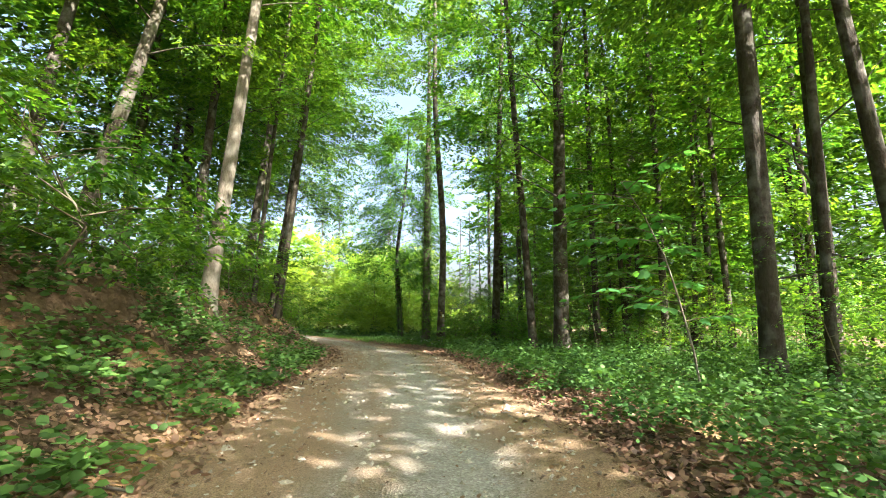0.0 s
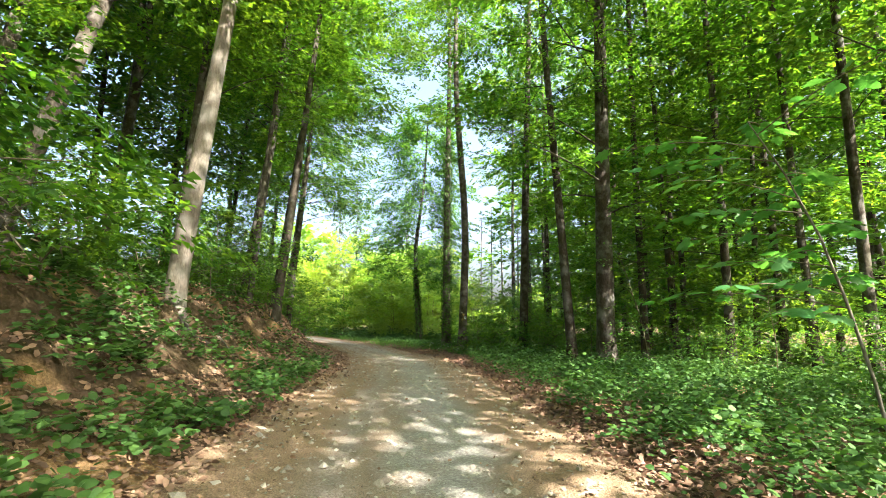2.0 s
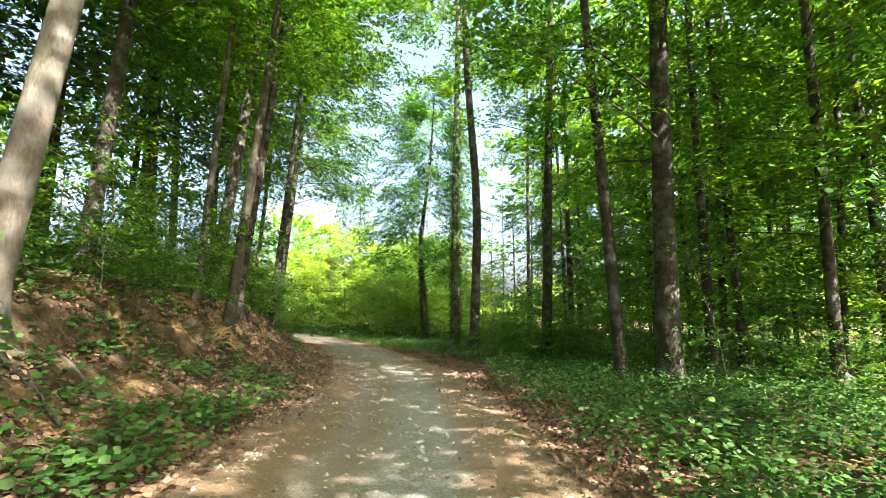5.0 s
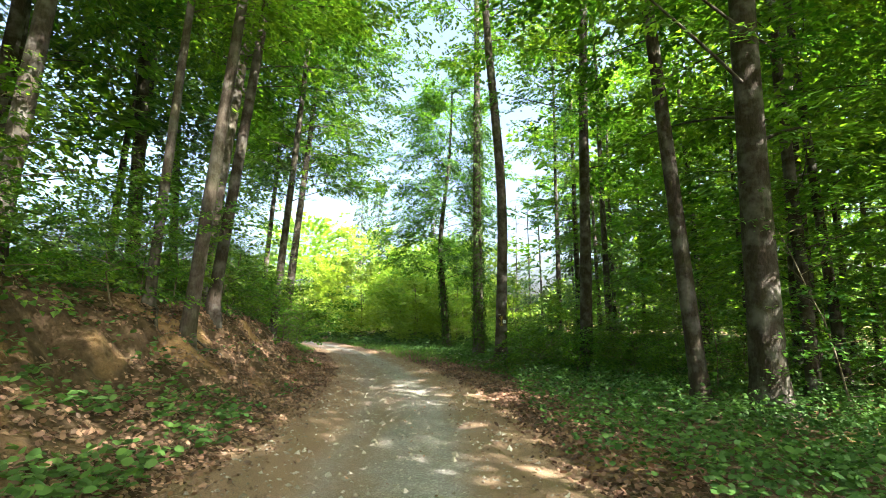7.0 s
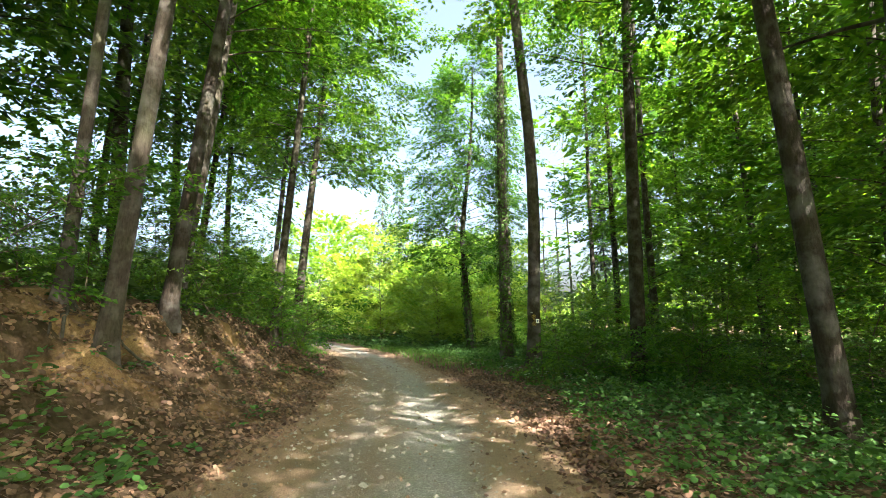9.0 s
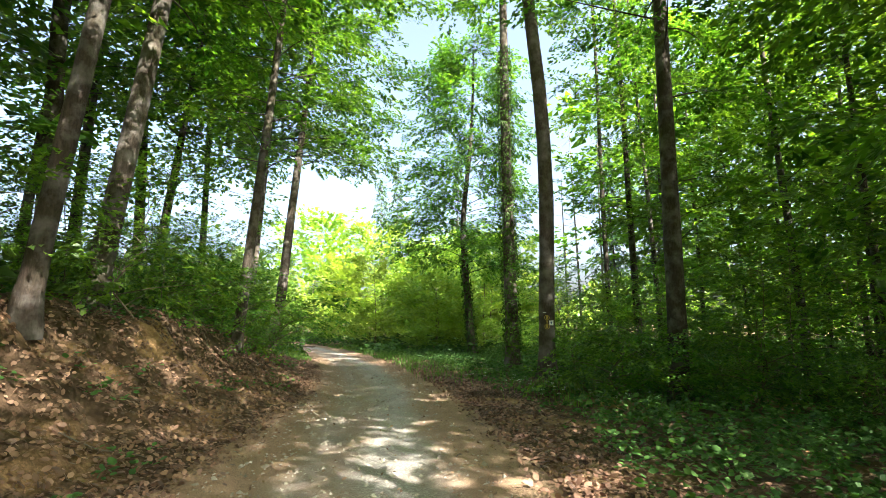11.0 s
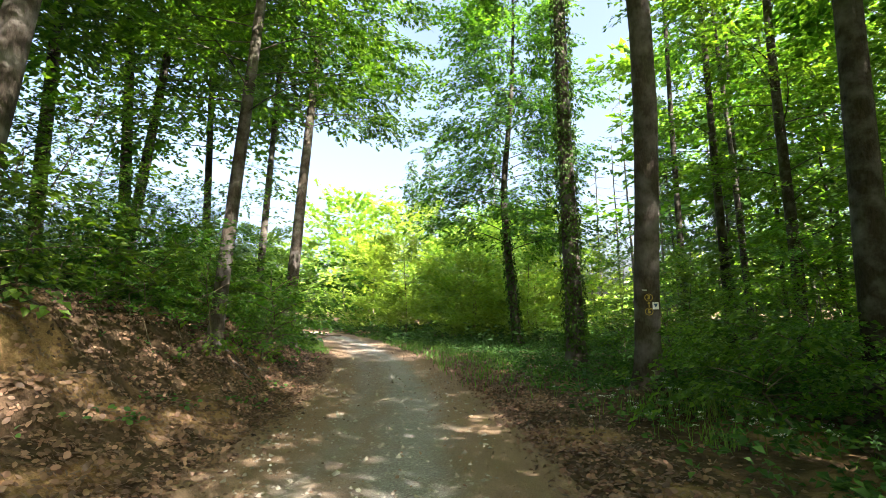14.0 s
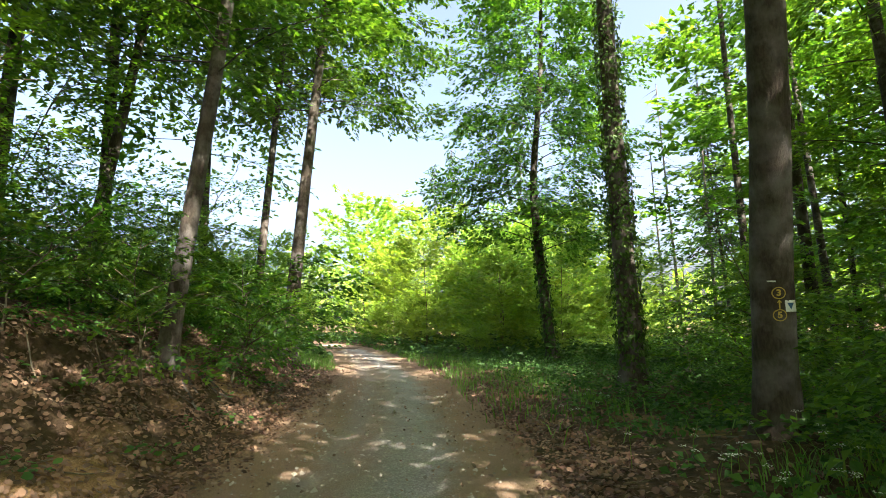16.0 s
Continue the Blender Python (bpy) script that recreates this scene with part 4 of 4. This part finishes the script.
PLATE_AT = VIEW + 0.80
m = Matrix.Translation((TRUNK_X + math.cos(PLATE_AT) * (TRUNK_R + 0.018), TRUNK_Y + math.sin(PLATE_AT) * (TRUNK_R + 0.018), 1.70)) @ Matrix.Rotation(PLATE_AT + math.pi / 2 - 0.25, 4, "Z")
bm = bmesh.new()
bmesh.ops.create_cube(bm, size=1.0, matrix=Matrix.Diagonal((0.10, 0.006, 0.115, 1)))
bmesh.ops.bevel(bm, geom=bm.edges[:], offset=0.002, segments=1, affect="EDGES")
plate_me = bpy.data.meshes.new("plate")
bm.to_mesh(plate_me)
plate_me.materials.append(WHITE)
part("plate", plate_me, sign, "white plate")
bm = bmesh.new()
bm.faces.new([bm.verts.new(p) for p in ((-0.033, -0.0045, 0.032), (0.0, -0.0045, -0.034), (0.033, -0.0045, 0.032))])
tri_me = bpy.data.meshes.new("triangle")
bm.to_mesh(tri_me)
tri_me.materials.append(BLUE)
part("triangle", tri_me, sign, "blue triangle pointing down")
sign.matrix_basis = m
tagged(sign, "small white trail plate with a blue triangle", "sign")


def maple_leaf_mesh():
    """A five-lobed leaf of unit size, slightly cupped, stalk at the origin, along +x."""
    out = [(0, 0.0), (-0.08, 0.22), (0.10, 0.30), (0.12, 0.52), (0.34, 0.40), (0.52, 0.56), (0.56, 0.28), (0.80, 0.22), (1.02, 0.0)]
    ring = out + [(x, -y) for x, y in out[-2:0:-1]]
    v = [(0.38, 0, 0.03)] + [(x, y, 0.03 - 0.22 * y * y - 0.10 * (x - 0.4) ** 2) for x, y in ring]
    n = len(ring)
    me = bpy.data.meshes.new("leaf")
    me.from_pydata(v, [], [(0, 1 + k, 1 + (k + 1) % n) for k in range(n)])
    me.materials.append(LEAF_MAPLE)
    return me


def maple_sapling(r):
    tree = new("maple_sapling")
    base = np.array([3.35, 7.55, at_ground(3.35, 7.55)])
    tree.location = base
    stem = np.array([(0, 0, -0.05), (-0.08, 0.03, 0.7), (-0.22, 0.06, 1.4), (-0.36, 0.10, 2.0), (-0.62, 0.10, 2.6), (-0.95, 0.05, 3.1)])
    part("stem", mesh_from("stem", *tube(stem, [0.017, 0.016, 0.014, 0.012, 0.009, 0.005], 7), BARK_PALE, True), tree, "pale thin stem")
    leaf = maple_leaf_mesh()
    for k in range(17):
        h = 1.1 + 0.125 * k
        p = np.array([np.interp(h, stem[:, 2], stem[:, i]) for i in range(3)])
        yaw = math.pi + r.normal(0, 0.75) if k % 4 else r.uniform(-0.8, 0.8)
        long = r.uniform(0.8, 1.7) if k % 4 else 0.7
        s = np.linspace(0, 1, 5)
        twig = p + np.stack([np.cos(yaw) * s * long, np.sin(yaw) * s * long, 0.32 * long * s - 0.25 * long * s ** 2], 1)
        part("twig", mesh_from("twig", *tube(twig, 0.007 * (1 - 0.7 * s), 5), TWIG, True), tree)
        for j in range(11):
            u = 0.25 + 0.75 * (j // 2) / 5
            q = np.array([np.interp(u, s, twig[:, i]) for i in range(3)])
            a = yaw + (0.0 if j == 10 else (1 if j % 2 else -1) * r.uniform(0.6, 1.3))
            ob = part("leaf", leaf, tree)
            size = r.uniform(0.12, 0.2)
            stalk = r.uniform(0.03, 0.08)
            ob.matrix_basis = pose(q[0] + math.cos(a) * stalk, q[1] + math.sin(a) * stalk, q[2] + r.normal(0, 0.02), r.normal(0, 18), r.uniform(0, 35), math.degrees(a)) @ Matrix.Scale(size, 4)
    return tagged(tree, "young maple with large lobed leaves on a pale stem", "sapling")


maple_sapling(r)

# dead crooked branches on the thin trunk
for pts in ([(0, 0, 3.75), (-0.25, 0.18, 4.1), (-0.6, 0.44, 4.45), (-0.9, 0.62, 4.62), (-1.3, 0.8, 5.0)], [(0.02, 0, 4.0), (0.2, -0.15, 4.3), (0.45, -0.37, 4.55), (0.8, -0.7, 5.15)], [(0, 0, 3.3), (-0.15, 0.1, 3.7), (-0.12, 0.2, 4.2)], [(0, 0, 2.2), (0.5, -0.2, 2.05), (1.0, -0.3, 2.2)], [(0, 0, 1.9), (-0.5, 0.4, 1.8), (-1.0, 0.6, 2.0)]):
    part("dead_branch", mesh_from("dead_branch", *tube(pts, np.linspace(0.026, 0.006, len(pts)), 6), BARK_SHADE_DARK, True), snag_tree, "bare crooked dead branch")


# ---- roots and fallen sticks ----
def bent_stick(r, start, way, long, thick, sag=0.0):
    """A crooked tapering root or stick from a start along a heading."""
    t = np.linspace(0, 1, 8)
    p = np.array(start) + np.outer(t * long, way)
    p[:, :2] += np.cumsum(r.normal(0, 0.035 * long, (8, 2)), 0) * t[:, None]
    p[:, 2] = p[:, 2] - sag * t ** 2
    return p, thick * (1 - 0.75 * t)


r = np.random.default_rng(14)
for cx, cy, n in ((-5.15, 11.15, 5), (-9.1, 27.75, 7), (-6.85, 17.55, 4), (-9.1, 22.7, 5)):
    for k in range(n):
        a = r.uniform(-1.3, 0.9)
        t = np.linspace(0, 1, 9)
        long = r.uniform(0.9, 1.7)
        px = cx + 0.12 + np.cos(a) * t * long + np.cumsum(r.normal(0, 0.03, 9))
        py = cy + np.sin(a) * t * long + np.cumsum(r.normal(0, 0.03, 9))
        line = np.stack([px, py, height(px, py) + 0.02 + 0.03 * np.sin(t * 6 + k)], 1)
        ob = new("root", mesh_from("root", *tube(line, 0.028 * (1 - 0.75 * t) + 0.004, 6), BARK, True))
        tagged(ob, "bare crooked tree root running down the bank", "root", "roots on the bank")
for k in range(46):
    s_at, y0 = (r.uniform(-4.0, -1.6) if k % 3 else r.uniform(1.7, 4.5)), r.uniform(2.5, 31)
    x0 = float(np.interp(y0, YS, XS)) + s_at
    a, long = r.uniform(0, 6.28), r.uniform(0.25, 0.9)
    t = np.linspace(0, 1, 6)
    px, py = x0 + np.cos(a) * t * long + np.cumsum(r.normal(0, 0.015, 6)), y0 + np.sin(a) * t * long + np.cumsum(r.normal(0, 0.015, 6))
    line = np.stack([px, py, height(px, py) + 0.022], 1)
    ob = new("fallen_stick", mesh_from("fallen_stick", *tube(line, r.uniform(0.006, 0.014) * (1 - 0.6 * t), 5), TWIG if k % 2 else BARK_PALE, True))
    tagged(ob, "thin dry stick lying in the leaf litter", "stick", "fallen sticks")


def pebbles(r, n):
    """Loose stones of the track, one low lump each."""
    s_at, y = r.uniform(-1.5, 1.5, n), r.uniform(1, 34, n)
    x = np.interp(y, YS, XS) + s_at
    z = np.interp(y, YS, ZS) + 0.03 - 0.09 * np.clip((np.abs(s_at) - HALF + 0.1) / 0.45, 0, 1) ** 2 - 0.03 * np.exp(-((np.abs(s_at) - 0.62) / 0.28) ** 2)
    size = r.gamma(2.0, 0.0055, n) + 0.004
    c = np.stack([x, y, z + size * 0.15], 1)
    d = np.array([[1, 0, 0], [0, 1, 0], [-1, 0, 0], [0, -1, 0], [0.1, 0.1, 0.62], [0, 0, -0.5]], float)
    v = c[:, None] + (d[None] + r.normal(0, 0.22, (n, 6, 3))) * size[:, None, None]
    i = np.arange(n)[:, None, None] * 6
    f = (i + np.array([[0, 1, 4], [1, 2, 4], [2, 3, 4], [3, 0, 4]])[None]).reshape(-1, 3)
    return tagged(new("loose_gravel", mesh_from("loose_gravel", v.reshape(-1, 3), f, STONE)), "small loose stones strewn over the gravel track", "gravel", kind="stuff")


pebbles(np.random.default_rng(3), 9000)

# knots and a paint dash on the trail tree
for z, turn, big in ((1.42, 0.95, 0.020), (1.27, 0.90, 0.030), (0.95, 0.15, 0.024)):
    a = VIEW + turn
    bm = bmesh.new()
    bmesh.ops.create_icosphere(bm, subdivisions=2, radius=big)
    bmesh.ops.scale(bm, vec=(0.45, 0.9, 1.5), verts=bm.verts)
    for vert in bm.verts:
        vert.co *= 1 + 0.12 * math.sin(vert.co.z * 160 + vert.co.y * 90)
    knot = bpy.data.meshes.new("knot")
    bm.to_mesh(knot)
    knot.materials.append(BARK_SHADE_DARK)
    ob = new("bark_knot", knot)
    ob.matrix_basis = Matrix.Translation((TRUNK_X + math.cos(a) * TRUNK_R, TRUNK_Y + (z - 1.7) * -0.17 + math.sin(a) * TRUNK_R, z)) @ Matrix.Rotation(a, 4, "Z")
    tagged(ob, "small dark knot in the smooth bark", "knot", "knots on the trail tree")
dash = new("paint_dash", wrapped("paint_dash", [(-0.035, -0.006), (0.035, -0.010), (0.035, 0.004), (-0.035, 0.008)], [(0, 1, 2, 3)], WHITE, VIEW + 0.05, 1.95, 0.014))
tagged(dash, "short worn white paint dash on the bark", "trail mark")

# single dead leaves lying nearest to the walker
r = np.random.default_rng(77)
shapes = []
for k in range(6):
    up = unit(np.array([[r.normal(0, 0.2), r.normal(0, 0.2), 1.0]]))
    way = unit(np.array([[1.0, 0.0, -up[0, 0]]]))
    v, f = round_leaves(r, np.zeros((1, 3)), way, up, np.array([1.0]), 0.31, 0.2)
    shapes.append(mesh_from("dead_leaf", v, f, LONE_LEAF))
for k in range(290):
    y0 = r.uniform(2.5, 26.5)
    s_at = r.choice([-1, 1]) * (1.05 + r.gamma(2.0, 0.28))
    x0 = float(np.interp(y0, YS, XS)) + s_at
    ob = part("dead_leaf", shapes[k % 6], ground)
    z0 = max(at_ground(x0, y0), float(np.interp(y0, YS, ZS)) + 0.02 if abs(s_at) < HALF else -9)
    ob.matrix_basis = pose(x0, y0, z0 + 0.022, r.normal(0, 14), r.normal(0, 14), r.uniform(0, 360)) @ Matrix.Scale(r.uniform(0.05, 0.095), 4)
